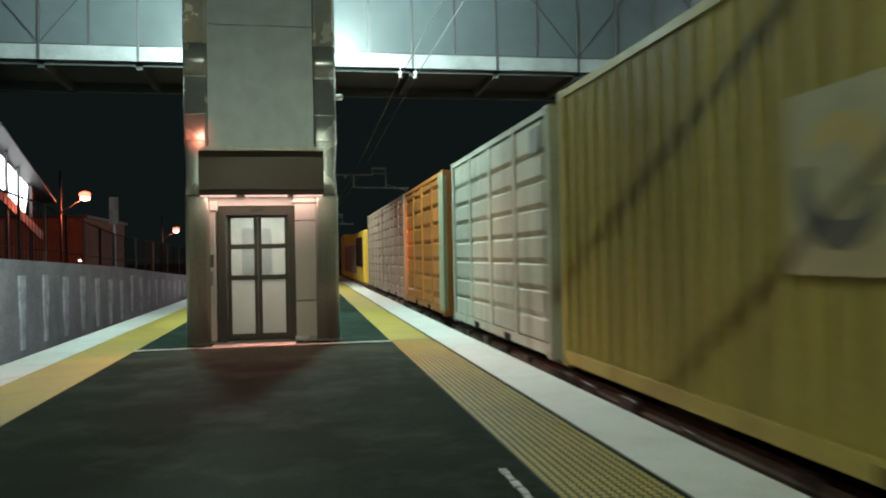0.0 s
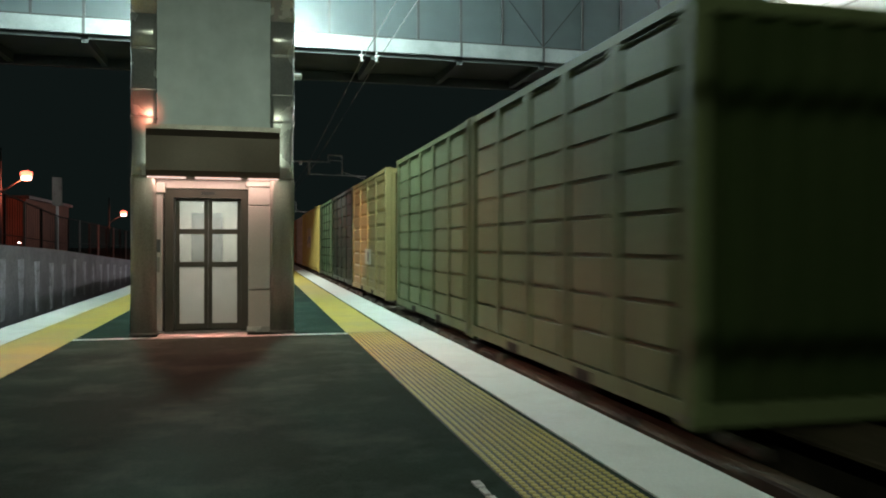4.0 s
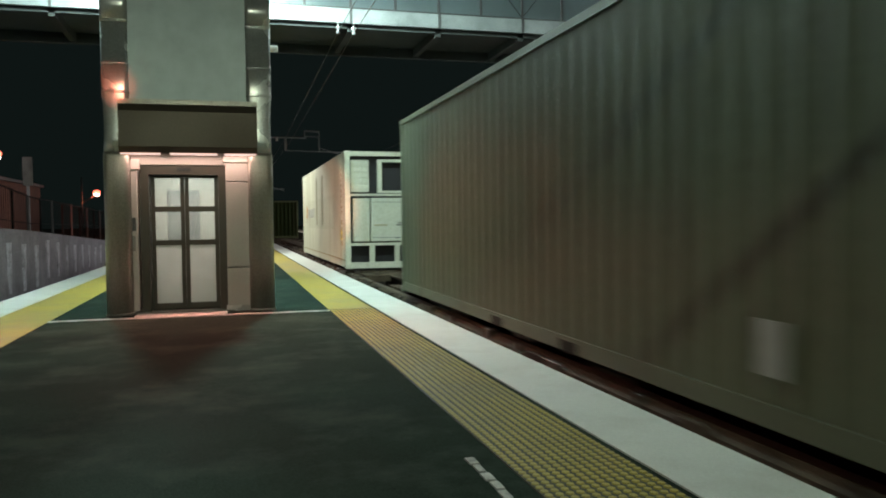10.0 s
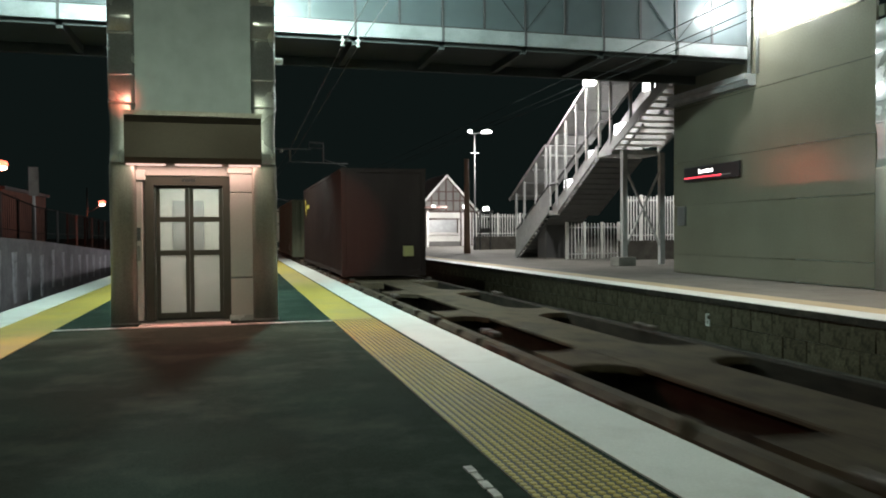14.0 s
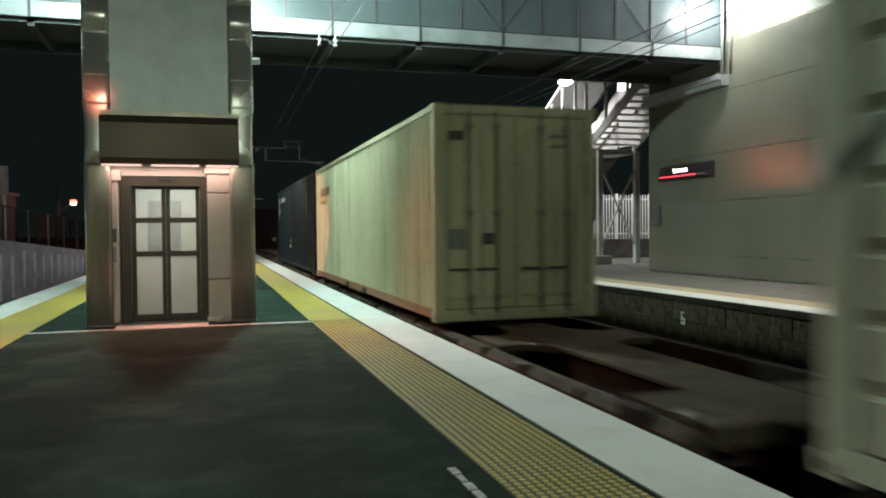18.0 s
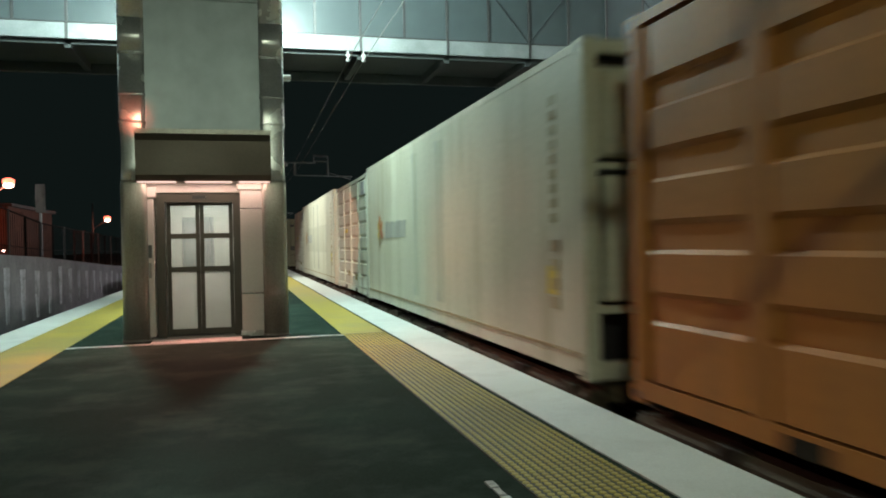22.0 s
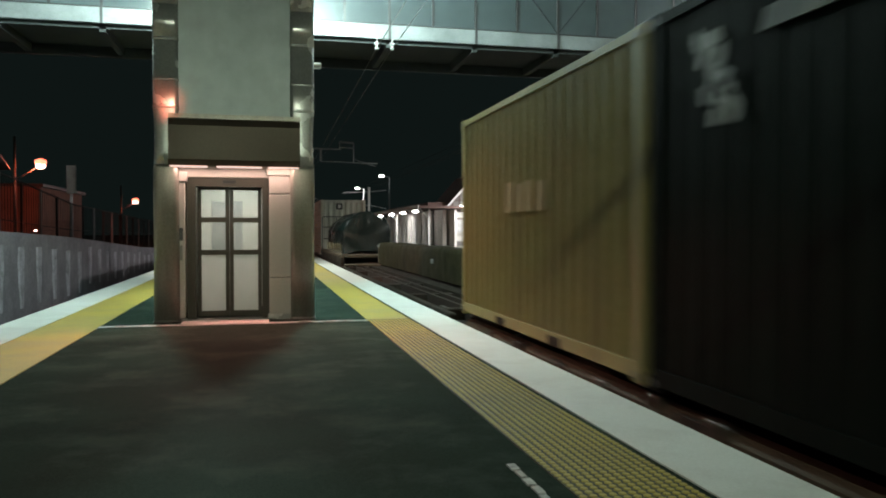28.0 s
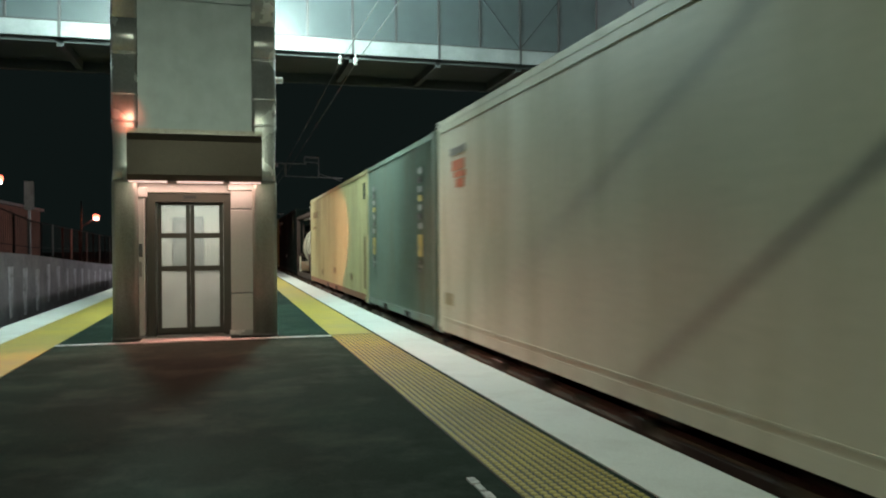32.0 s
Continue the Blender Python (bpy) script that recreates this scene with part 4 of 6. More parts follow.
def shop():
    h = thing("station_house", "white half-timbered station house with gabled roof", "house", (0, 75, 0))
    h.scale = (0.904, 0.904, 0.904)
    part("wall", boxes((19.4, 26.0, 0.3, 8, 0, 3.7)), "painted_white", h)
    bm = bmesh.new()
    a = [bm.verts.new(p) for p in ((19.2, 0.25, 3.7), (26.2, 0.25, 3.7), (22.77, 0.25, 7.6))]
    c = [bm.verts.new(p) for p in ((19.2, 8, 3.7), (26.2, 8, 3.7), (22.77, 8, 7.6))]
    bm.faces.new(a)
    bm.faces.new(c[::-1])
    for i in range(3):
        bm.faces.new((a[i], a[(i + 1) % 3], c[(i + 1) % 3], c[i]))
    bmesh.ops.recalc_face_normals(bm, faces=bm.faces)
    part("gable", bm, "gable_infill", h, "grey gable infill between timbers")
    part("roof", beams(((22.77, -0.2, 7.75), (22.77, 8.2, 7.75), 0.3) ), "roof_tile", h)
    for x in (18.9, 26.6):
        part("roof_slope", beams(((x, 4, 3.55), (22.77, 4, 7.85), 8.6, 0.14)), "roof_tile", h)
        part("barge_board", beams(((x, -0.32, 3.5), (22.77, -0.32, 7.78), 0.06, 0.22)), "fence_white", h)
    rows = [((19.3, 0.2, 3.8), (26.1, 0.2, 3.8), 0.18), ((20.4, 0.2, 5.0), (25.1, 0.2, 5.0), 0.14), ((21.3, 0.2, 6.0), (24.2, 0.2, 6.0), 0.14)]
    for x in (20.3, 21.1, 21.95, 22.77, 23.6, 24.4, 25.2):
        rows.append(((x, 0.2, 3.8), (x, 0.2, min(7.4, 3.7 + (3.45 - abs(x - 22.77)) * 1.13)), 0.14))
    for r in rows:
        part("timber", beams(r), "timber_dark", h)
    win = part("serving_window", boxes((20.2, 24.0, 0.2, 0.32, 1.5, 2.9)), "galvanised", h, "grey shuttered serving window")
    for k in range(7):
        part("shutter_slat", boxes((20.3, 23.9, 0.17, 0.2, 1.56 + k * 0.18, 1.7 + k * 0.18), bevel=0.01), "galvanised", win)
    for x in (20.1, 24.0):
        part("window_jamb", boxes((x, x + 0.14, 0.1, 0.3, 1.42, 3.0)), "timber_dark", win)
    part("window_head", boxes((20.0, 24.3, 0.08, 0.3, 2.9, 3.06)), "timber_dark", win)
    part("skirting", boxes((19.38, 24.4, 0.24, 0.32, 0.0, 0.5)), "gable_infill", h)
    for x in (19.45, 24.42, 25.7):
        part("pilaster", boxes((x, x + 0.14, 0.2, 0.32, 0.0, 3.7)), "timber_dark", h)
    for x in (21.3, 24.9):
        part("gable_lamp", boxes((x - 0.2, x + 0.2, -0.1, 0.12, 4.25, 4.45), bevel=0.04), "lamp_glow", h, "small glowing lamp")
    part("counter", boxes((20.0, 24.2, -0.1, 0.3, 1.25, 1.42)), "pale_panel", h)
    part("door_leaf", boxes((24.5, 25.5, 0.2, 0.3, 0, 2.2)), "pale_panel", h)


shop()


def awning():
    a = thing("platform_awning", "long lit platform awning on white posts", "awning", (0, 0, 0))
    part("roof", boxes((13.7, 19.0, 69, 106, 3.55, 3.75)), "roof_tile", a)
    part("ridge", beams(((17.0, 76, 4.05), (17.0, 100, 4.05), 2.0, 0.6)), "roof_tile", a)
    part("fascia", boxes((13.6, 13.7, 69, 106, 3.5, 3.8)), "fence_white", a)
    for y in range(72, 105, 6):
        part("wall_pier", boxes((16.6, 17.0, y, y + 3.6, 0, 3.5)), "painted_white", a)
        part("post", boxes((15.1, 15.28, y - 0.6, y - 0.42, 0, 3.5)), "fence_white", a)
        part("bracket", beams(((15.19, y - 0.5, 2.7), (14.3, y - 0.5, 3.5), 0.09)), "fence_white", a)
    part("inner_wall", boxes((17.3, 17.5, 70, 106, 0, 3.5)), "painted_white", a)
    for y in (74.7, 81.6, 89.0, 97.8):
        bm = bmesh.new()
        lathe(bm, [(0.1, 3.5), (0.3, 3.42), (0.28, 3.3), (0.1, 3.26)], at=(14.5, y, 0), n=12)
        part("lamp", bm, "lamp_glow", a, "glowing round lamp")


awning()
lamp_obj("awning_light", "AREA", (15.2, 88, 3.25), 1500, (1, 0.97, 0.95), (15.6, 88, 0), 2, 34)
# added fill in the air before the station house, without a fitting
lamp_obj("house_light", "POINT", (20.0, 67.5, 4.0), 2900, (1, 0.97, 0.95), None, 0.3)
nb = thing("notice_stand", "dark notice stand with a small lit cap", "notice board", (18.15, 55.2, 0))
for x in (-0.4, 0.4):
    part("post", boxes((x - 0.05, x + 0.05, -0.05, 0.05, 0, 2.85)), "dark_trim", nb)
part("panel", boxes((-0.35, 0.35, -0.03, 0.03, 1.3, 1.65)), "dark_trim", nb)
part("cap", boxes((-0.6, 0.6, -0.1, 0.1, 2.85, 2.98)), "dark_trim", nb)
part("cap_light", boxes((-0.2, 0.25, -0.14, -0.1, 2.98, 3.2)), "lamp_glow", nb)
for x, y, hh in ((16.0, 100, 8.5), (15.2, 120, 8.0)):
    fl = thing("distant_lamp_post", "distant platform lamp post with a lit head", "street lamp", (x, y, 0), "distant lamps")
    part("post", beams(((0, 0, 0), (0, 0, hh), 0.16, None, 8)), "galvanised", fl)
    part("arm", beams(((0, 0, hh), (-1.0, 0, hh + 0.1), 0.1, None, 8)), "galvanised", fl)
    part("lamp_head", boxes((-1.3, -0.75, -0.25, 0.25, hh, hh + 0.22), bevel=0.05), "lamp_glow", fl)
fm = thing("white_mast", "pale steel overhead line mast on the far platform", "mast", (17.9, 134, 0))
part("post", boxes((-0.16, 0.16, -0.16, 0.16, 0, 9.1)), "fence_white", fm)
for z0, z1 in ((8.3, 8.6), (6.0, 5.4)):
    part("arm", beams(((0, 0, z0), (-4.5, 0, z0 - 0.2), 0.1), ((0, 0, z0), (3.0, 0, z1), 0.08)), "galvanised", fm)
setting("wall_low_1", boxes((17.9, 24.0, 57.06, 57.4, 0, 1.0)), "dark_concrete", "low dark wall under the white fence", "wall")
setting("wall_low_2", boxes((17.6, 20.7, 33.05, 33.4, 0, 0.9)), "dark_concrete", "low dark wall behind the braced posts", "wall")


# ---- left side of the line ----
def left_side():
    w = setting("wall_west", bmesh.new(), "night_wall", "grey concrete retaining wall with streaks of light painted as pale upright strips", "wall")
    bm = bmesh.new()
    pts = [(-20, 2.6), (20.5, 1.50), (32.5, 1.17), (50, 0.45), (120, -1.3)]
    for (ya, za), (yb, zb) in zip(pts, pts[1:]):
        v = [bm.verts.new(p) for p in ((-7.3, ya, -1.5), (-7.3, yb, -1.5), (-7.3, yb, zb), (-7.3, ya, za), (-7.9, ya, -1.5), (-7.9, yb, -1.5), (-7.9, yb, zb), (-7.9, ya, za))]
        for q in ((0, 1, 2, 3), (3, 2, 6, 7), (7, 6, 5, 4), (0, 3, 7, 4), (1, 5, 6, 2)):
            bm.faces.new([v[i] for i in q])
    bmesh.ops.recalc_face_normals(bm, faces=bm.faces)
    bm.to_mesh(w.data)
    bm.free()
    # tapered pale strips in place of the light on the wall's recesses
    for k in range(-3, 26):
        y = 22.0 + 1.95 * k
        zt = float(np.interp(y, [p[0] for p in pts], [p[1] for p in pts]))
        bm, cols = bmesh.new(), []
        for i in range(9):
            u = i / 8
            hw = 0.3 - 0.16 * (1 - u) ** 1.6
            za = -0.95 + 0.25 * noise.noise(Vector((k * 3.1, 0, 0))) + (zt - 0.42 + 0.95) * u
            c0, c1 = (0.09 * noise.noise(Vector((k * 2.7, u * 4, e))) for e in (0, 9))
            cols.append([bm.verts.new(p) for p in ((-7.302, y - hw + c0, za), (-7.262, y - hw * 0.8 + c0, za), (-7.262, y + hw * 0.8 + c1, za), (-7.302, y + hw + c1, za))])
        for ca, cb in zip(cols, cols[1:]):
            for i in range(3):
                bm.faces.new((ca[i], ca[i + 1], cb[i + 1], cb[i]))
        bm.faces.new(cols[0])
        bm.faces.new(cols[-1][::-1])
        bmesh.ops.recalc_face_normals(bm, faces=bm.faces)
        part("rib", bm, "pilaster", w)


left_side()
bank = setting("bank_west", boxes((-60, -7.9, -20, 140, -1.5, 0.2)), "ballast", "dark bank beyond the retaining wall", "ground")
shed = thing("shed", "dark red-brown shed behind the fence", "shed", (-15.95, 55.1, 0.2))
part("wall", boxes((-4.35, 1.74, 0, 12, 0, 4.1)), "red_brown", shed)
part("roof", boxes((-4.6, 2.0, -0.2, 12.2, 4.1, 4.3)), "dark_trim", shed)


def mesh_fence():
    f = thing("chain_fence", "dark steel mesh fence on the bank", "fence", (-9, 0, 0.2))
    line = ((14, 4.0), (29.5, 3.25), (40.4, 2.5), (61.0, 2.15), (79.0, 1.95))
    for (ya, za), (yb, zb) in zip(line, line[1:]):
        part("rail", beams(((0, ya, za), (0, yb, zb), 0.05)), "fence_dark", f)
        part("rail", beams(((0, ya, za * 0.5), (0, yb, zb * 0.5), 0.03)), "fence_dark", f)
    bars = []
    for k in range(26):
        y = 14 + 2.6 * k
        h = float(np.interp(y, [p[0] for p in line], [p[1] for p in line]))
        part("post", boxes((-0.04, 0.04, y - 0.04, y + 0.04, 0, h + 0.05)), "fence_post" if k % 2 == 0 else "fence_dark", f)
        for j in range(1, 8):
            bars.append(((0, y + 0.325 * j, 0), (0, y + 0.325 * j, h - 0.02), 0.016))
    tagged(part("mesh_screen", beams(*bars), "fence_dark", f), "thin dark upright mesh bars", kind="stuff")
    m = thing("marker_light", "small white marker light on the bank", "lamp", (-8.9, 33.7, 0.2))
    part("stem", beams(((0, 0, 0), (0, 0, 1.2), 0.06, None, 8)), "fence_dark", m)
    part("lamp_cap", boxes((-0.04, 0.04, -0.04, 0.04, 1.2, 1.26), bevel=0.01), "lamp_core", m)


mesh_fence()


def red_lamp(y, z, lean):
    p = thing("street_lamp", "street lamp with a red-orange glowing head", "street lamp", (-12, y, 0.2), "red street lamps")
    part("post", beams(((lean, 0, 0), (lean, 0, z + 1.2), 0.14, None, 10)), "dark_trim", p)
    part("arm", beams(((lean, 0, z - 1.2), (0, 0, z - 0.35), 0.07, None, 8)), "dark_trim", p)
    bm = bmesh.new()
    lathe(bm, [(0.1, z - 0.36), (0.31, z - 0.26), (0.3, z - 0.08), (0.08, z)], n=14)
    part("lamp_head", bm, "red_glow", p, "red-orange glowing lamp head")
    bm = bmesh.new()
    lathe(bm, [(0.03, z - 0.54), (0.24, z - 0.48), (0.27, z - 0.36), (0.03, z - 0.24)], n=14)
    part("bulb", bm, "lamp_core", p, "pale glowing bulb")


red_lamp(46.7, 5.2, -1.3)
red_lamp(79.5, 4.4, -1.3)
post = thing("signal_post", "post with a grey rectangular board on the bank", "signal post", (-10, 44.7, 0.2))
part("post", boxes((-0.06, 0.06, -0.06, 0.06, 0, 3.4)), "galvanised", post)
part("board", boxes((-0.22, 0.22, -0.1, 0.1, 3.2, 4.7), bevel=0.02), "concrete", post)
ws = thing("lit_stairs", "bright lit covered stairs beyond the other track", "stairs", (-14, 0, 0.2))
part("screen", beams(((0, 38.6, 5.9), (0, 43.2, 4.5), 0.1, 1.5)), "stair_glow", ws, "white stair screen, made to glow as if brightly lit")
part("roof", beams(((0, 34.0, 9.0), (0, 45.6, 4.5), 1.6, 0.08)), "dark_trim", ws)
part("stringer", beams(((0.2, 36.0, 5.4), (0.2, 45.0, 2.6), 0.12, 0.5)), "dark_trim", ws)
for y, z in ((40.0, 6.6), (41.6, 6.0), (43.4, 5.2)):
    part("post", boxes((0.1, 0.22, y, y + 0.12, 0, z)), "dark_trim", ws)


# ---- overhead line ----
def mast(y):
    m = thing("catenary_mast", "grey overhead line mast with a cantilever arm", "mast", (1.25, y, 0), "overhead line masts")
    part("post", boxes((-0.09, 0.09, -0.09, 0.09, 0, 7.2)), "catenary", m)
    for a, b, w in (((0, 0, 6.15), (3.1, 0, 6.15), 0.07), ((1.93, 0, 6.15), (1.93, 0, 5.43), 0.12), ((1.93, 0, 5.43), (5.2, 0, 5.36), 0.05), ((3.81, 0, 5.43), (3.81, 0, 6.5), 0.06),
                    ((3.0, 0, 6.55), (3.81, 0, 6.52), 0.09), ((3.0, 0, 6.25), (3.81, 0, 6.22), 0.05), ((3.0, 0, 6.15), (3.0, 0, 6.55), 0.05), ((3.81, 0, 5.6), (5.1, 0, 5.2), 0.03)):
        part("arm", beams((a, b, w)), "galvanised", m)
    bm = bmesh.new()
    lathe(bm, [(0.05, 5.9), (0.09, 5.86), (0.05, 5.8), (0.09, 5.76), (0.05, 5.7)], at=(1.45, 0, 0.25), n=10)
    part("insulator", bm, "fence_white", m)


mast(45)
mast(95)
wires = thing("overhead_wires", "thin black overhead wires above the tracks", "cable", (0, 0, 0))
for x in (2.56, 2.93):
    part("wire", beams(((x, -40, 5.75), (x, 18.3, 5.75), 0.02, None, 6)), "catenary", wires)
    part("wire", beams(((x, 18.3, 5.75), (x + 0.55, 45, 6.0), 0.02, None, 6)), "catenary", wires)
    part("wire", beams(((x + 0.55, 45, 6.0), (x + 0.6, 95, 6.0), 0.02, None, 6)), "catenary", wires)
for x, z in ((7.75, 4.72), (7.75, 5.0), (8.6, 4.95)):
    part("wire", beams(((x, -40, z), (x, 60, z), 0.016, None, 6)), "wire_dark", wires)


def mast_lamp(y):
    """Platform lamp mast with two added bars that cast shadow bands on the train."""
    p = thing("platform_lamp", "steel platform lamp mast with added shadow-casting bars", "lamp post", (-0.9, y, 0), "platform lamps")
    part("mast", beams(((-1.6, -0.2, 0), (-1.6, -0.2, 7.0), 0.14, None, 12)), "galvanised", p)
    part("arm", beams(((-1.6, -0.2, 6.8), (0.0, -0.12, 6.62), 0.07, None, 8)), "galvanised", p)
    part("lantern", boxes((-0.2, 0.2, -0.25, 0.15, 6.46, 6.6), bevel=0.03), "galvanised", p)
    # unseen bars, placed only to throw the diagonal shadows
    for dz in (-0.437, -0.63):
        part("bracket_bar", beams(((-0.9, 1.3, 6.4 + 1.3 * dz), (1.6, 1.3, 6.4 + 1.3 * dz), 0.017)), "galvanised", p)
    part("signal_lamp", boxes((-0.72, -0.58, 0.1, 0.2, 5.42, 5.5), bevel=0.02), "red_led", p, "small red lamp")
    part("bracket_post", beams(((-0.9, 1.3, 5.5), (-0.9, 1.3, 6.7), 0.04), ((-0.9, 1.3, 6.7), (-1.6, -0.2, 6.8), 0.04)), "galvanised", p)


mast_lamp(-4.4)

# ---- train ----
Z0, H, W = 0.12, 3.0, 2.44
XC = 2.97 + W / 2
TRAIN = []          # (thing, offset of its rear end along the line)


def on_train(ob, off, z=0.0):
    TRAIN.append((ob, off, z))
    return ob


def corrugated(bm, axis_len, h, depth, pitch, place):
    """A wall of trapezoid ribs; place(u, d, z) gives the point u along, d outwards, at height z."""
    n = max(1, round(axis_len / pitch))
    p = axis_len / n
    prof = []
    for i in range(n):
        for f, d in ((0.0, 0.0), (0.28, 0.0), (0.45, -depth), (0.82, -depth)):
            prof.append(((i + f) * p, d))
    prof.append((axis_len, 0.0))
    lo = [bm.verts.new(place(u, d, 0.0)) for u, d in prof]
    hi = [bm.verts.new(place(u, d, h)) for u, d in prof]
    for i in range(len(prof) - 1):
        bm.faces.new((lo[i], lo[i + 1], hi[i + 1], hi[i]))
    return bm


def container(label, L, mat, style, off, rows=9, bays=4, rail=None, ends="corrugated", h=H, gap_mat=None, flip=True, groove=(0.62, 0.74, 0.055), post_mat=None, rib=(0.42, 0.49, 0.55, 0.72, 0.036), depth=0.04, group="freight containers"):
    """Local y 0 at the rear end, L at the front; x from -W/2 (platform side)."""
    c = thing("container", label, "shipping container", (0, 0, 0), group)
    rail = rail or mat
    w = W / 2
    for x0, x1 in ((-w, -w + 0.1), (w - 0.1, w)):
        part("bottom_rail", boxes((x0, x1, 0.1, L - 0.1, 0.035, 0.17)), rail, c)
        if style != "smooth" or L < 8:
            for y in (L / 2 - 1.15, L / 2 + 0.8):
                part("fork_pocket", boxes((x0 - 0.004, x1 + 0.004, y, y + 0.36, 0.03, 0.135)), "grime_shade", c, "dark fork pocket")
        part("top_rail", boxes((x0, x1, 0.1, L - 0.1, h - 0.09, h - 0.01)), mat, c)
    part("roof", boxes((-w + 0.08, w - 0.08, 0.1, L - 0.1, h - 0.06, h - 0.02)), mat, c)
    part("floor", boxes((-w + 0.1, w - 0.1, 0.1, L - 0.1, 0.06, 0.14)), "wagon_paint", c)
    for x in (-w, w - 0.14):
        for y in (0, L - 0.14):
            part("corner_post", boxes((x, x + 0.14, y, y + 0.14, 0.0, h), bevel=0.01), mat, c)
            for z in (-0.004, h - 0.12):
                cc = part("corner_casting", boxes((x - 0.004, x + 0.146, y - 0.004, y + 0.166, z, z + 0.122)), mat, c)
                part("slot", boxes((x - 0.007, x + 0.149, y + 0.05, y + 0.11, z + 0.03, z + 0.09)), "dark_trim", cc)
    if style == "corrugated":
        for s in (-1, 1):
            bm = corrugated(bmesh.new(), L - 0.28, h - 0.26, depth, 0.28, lambda u, d, z: Vector((s * (w - 0.012 + d), 0.14 + u, 0.17 + z)))
            part("side_wall", bm, mat, c)
    elif style == "smooth":
        for s in (-1, 1):
            x0, x1 = (-w + 0.004, -w + 0.05) if s < 0 else (w - 0.05, w - 0.004)
            part("side_wall", boxes((x0, x1, 0.14, L - 0.14, 0.17, h - 0.09)), mat, c)
    else:
        bw = (L - 0.28) / bays
        for s in (-1, 1):
            x0, x1 = (-w + 0.095, -w + 0.12) if s < 0 else (w - 0.12, w - 0.095)
            part("backing", boxes((x0, x1, 0.14, L - 0.14, 0.17, h - 0.09)), gap_mat or mat, c)
            for b in range(bays):
                y0 = 0.14 + b * bw
                bm = bmesh.new()
                rh = (h - 0.32) / rows
                ya, yb = y0 + 0.09, y0 + bw - 0.09
                prof = [(0.19, 0.0)]
                for r in range(rows):
                    z0 = 0.19 + r * rh
                    if flip and r == rows - 1 and rib[3] > 1:
                        continue
                    prof += [(z0 + rib[0] * rh, 0.0), (z0 + rib[1] * rh, rib[4]), (z0 + rib[2] * rh, rib[4]), (z0 + rib[3] * rh, 0.0)] if flip else \
                            [(z0 + groove[0] * rh, 0.0), (z0 + groove[1] * rh, groove[2]), (z0 + 0.97 * rh, groove[2]), (z0 + 0.985 * rh, 0.0)]
                prof.append((0.19 + rows * rh, 0.0))
                cols = []
                for y, k in ((ya, 1.0), (ya + 0.05, 0.0), (yb - 0.05, 0.0), (yb, 1.0)):
                    cols.append([bm.verts.new((s * (w - 0.008 - (0.04 if k else d)), y, z)) for z, d in prof])
                for ca, cb in zip(cols, cols[1:]):
                    for k in range(len(prof) - 1):
                        bm.faces.new((ca[k], ca[k + 1], cb[k + 1], cb[k]))
                bmesh.ops.recalc_face_normals(bm, faces=bm.faces)
                part("side_panel", bm, mat, c)
                if b:
                    part("side_post", boxes((-w if s < 0 else w - 0.06, -w + 0.06 if s < 0 else w, y0 - 0.085, y0 + 0.085, 0.17, h - 0.09)), post_mat or mat, c)
    # ends
    for y in (0, L - 0.1):
        for za, zb, rm in ((0.0, 0.16, rail if ends != "doors" else mat), (h - 0.13, h - 0.01, mat)):
            part("end_rail", boxes((-w + 0.14, w - 0.14, y, y + 0.1, za, zb)), rm, c)
    part("front_wall", corrugated(bmesh.new(), W - 0.28, h - 0.28, 0.06, 0.3, lambda u, d, z: Vector((-w + 0.14 + u, L - 0.02 + d, 0.16 + z))), mat, c)
    if ends == "corrugated":
        part("rear_wall", corrugated(bmesh.new(), W - 0.28, h - 0.28, 0.06, 0.3, lambda u, d, z: Vector((-w + 0.14 + u, 0.02 - d, 0.16 + z))), mat, c)
    elif ends == "plain":
        part("rear_wall", boxes((-w + 0.14, w - 0.14, 0.03, 0.08, 0.16, h - 0.13)), mat, c)
    elif ends == "doors":
        for s in (-1, 1):
            x0, x1 = (-w + 0.15, -0.01) if s < 0 else (0.01, w - 0.15)
            d = part("door", boxes((x0, x1, 0.03, 0.08, 0.17, h - 0.14), bevel=0.006), mat, c)
            for k in range(4):
                xa = x0 + 0.05 + k * (x1 - x0 - 0.1) / 4
                part("door_rib", boxes((xa + 0.03, xa + 0.2, 0.008, 0.032, 0.32, h - 0.32), bevel=0.012), mat, d)
            for xx in (x0 + 0.36, x1 - 0.3):
                part("lock_rod", beams(((xx, -0.01, 0.1), (xx, -0.01, h - 0.08), 0.04, None, 8)), "logo_mid", d, "dull lock rod")
                part("handle", boxes((xx - 0.32, xx - 0.02, -0.035, -0.012, 0.7, 0.735)), "dark_trim", d)
                for zk in (0.28, 1.45, h - 0.35):
                    part("rod_bracket", boxes((xx - 0.05, xx + 0.05, -0.035, 0.0, zk, zk + 0.09), bevel=0.01), "logo_mid", d)
            for zk in (0.35, 0.95, 1.6, 2.2, h - 0.45):
                xe = x0 - 0.03 if s < 0 else x1 - 0.02
                part("hinge", boxes((xe, xe + 0.05, 0.0, 0.05, zk, zk + 0.14), bevel=0.008), mat, d)
            for zk in (1.02, 2.2):
                part("door_seam", boxes((x0, x1, 0.022, 0.031, zk, zk + 0.012)), "logo_tan", d)
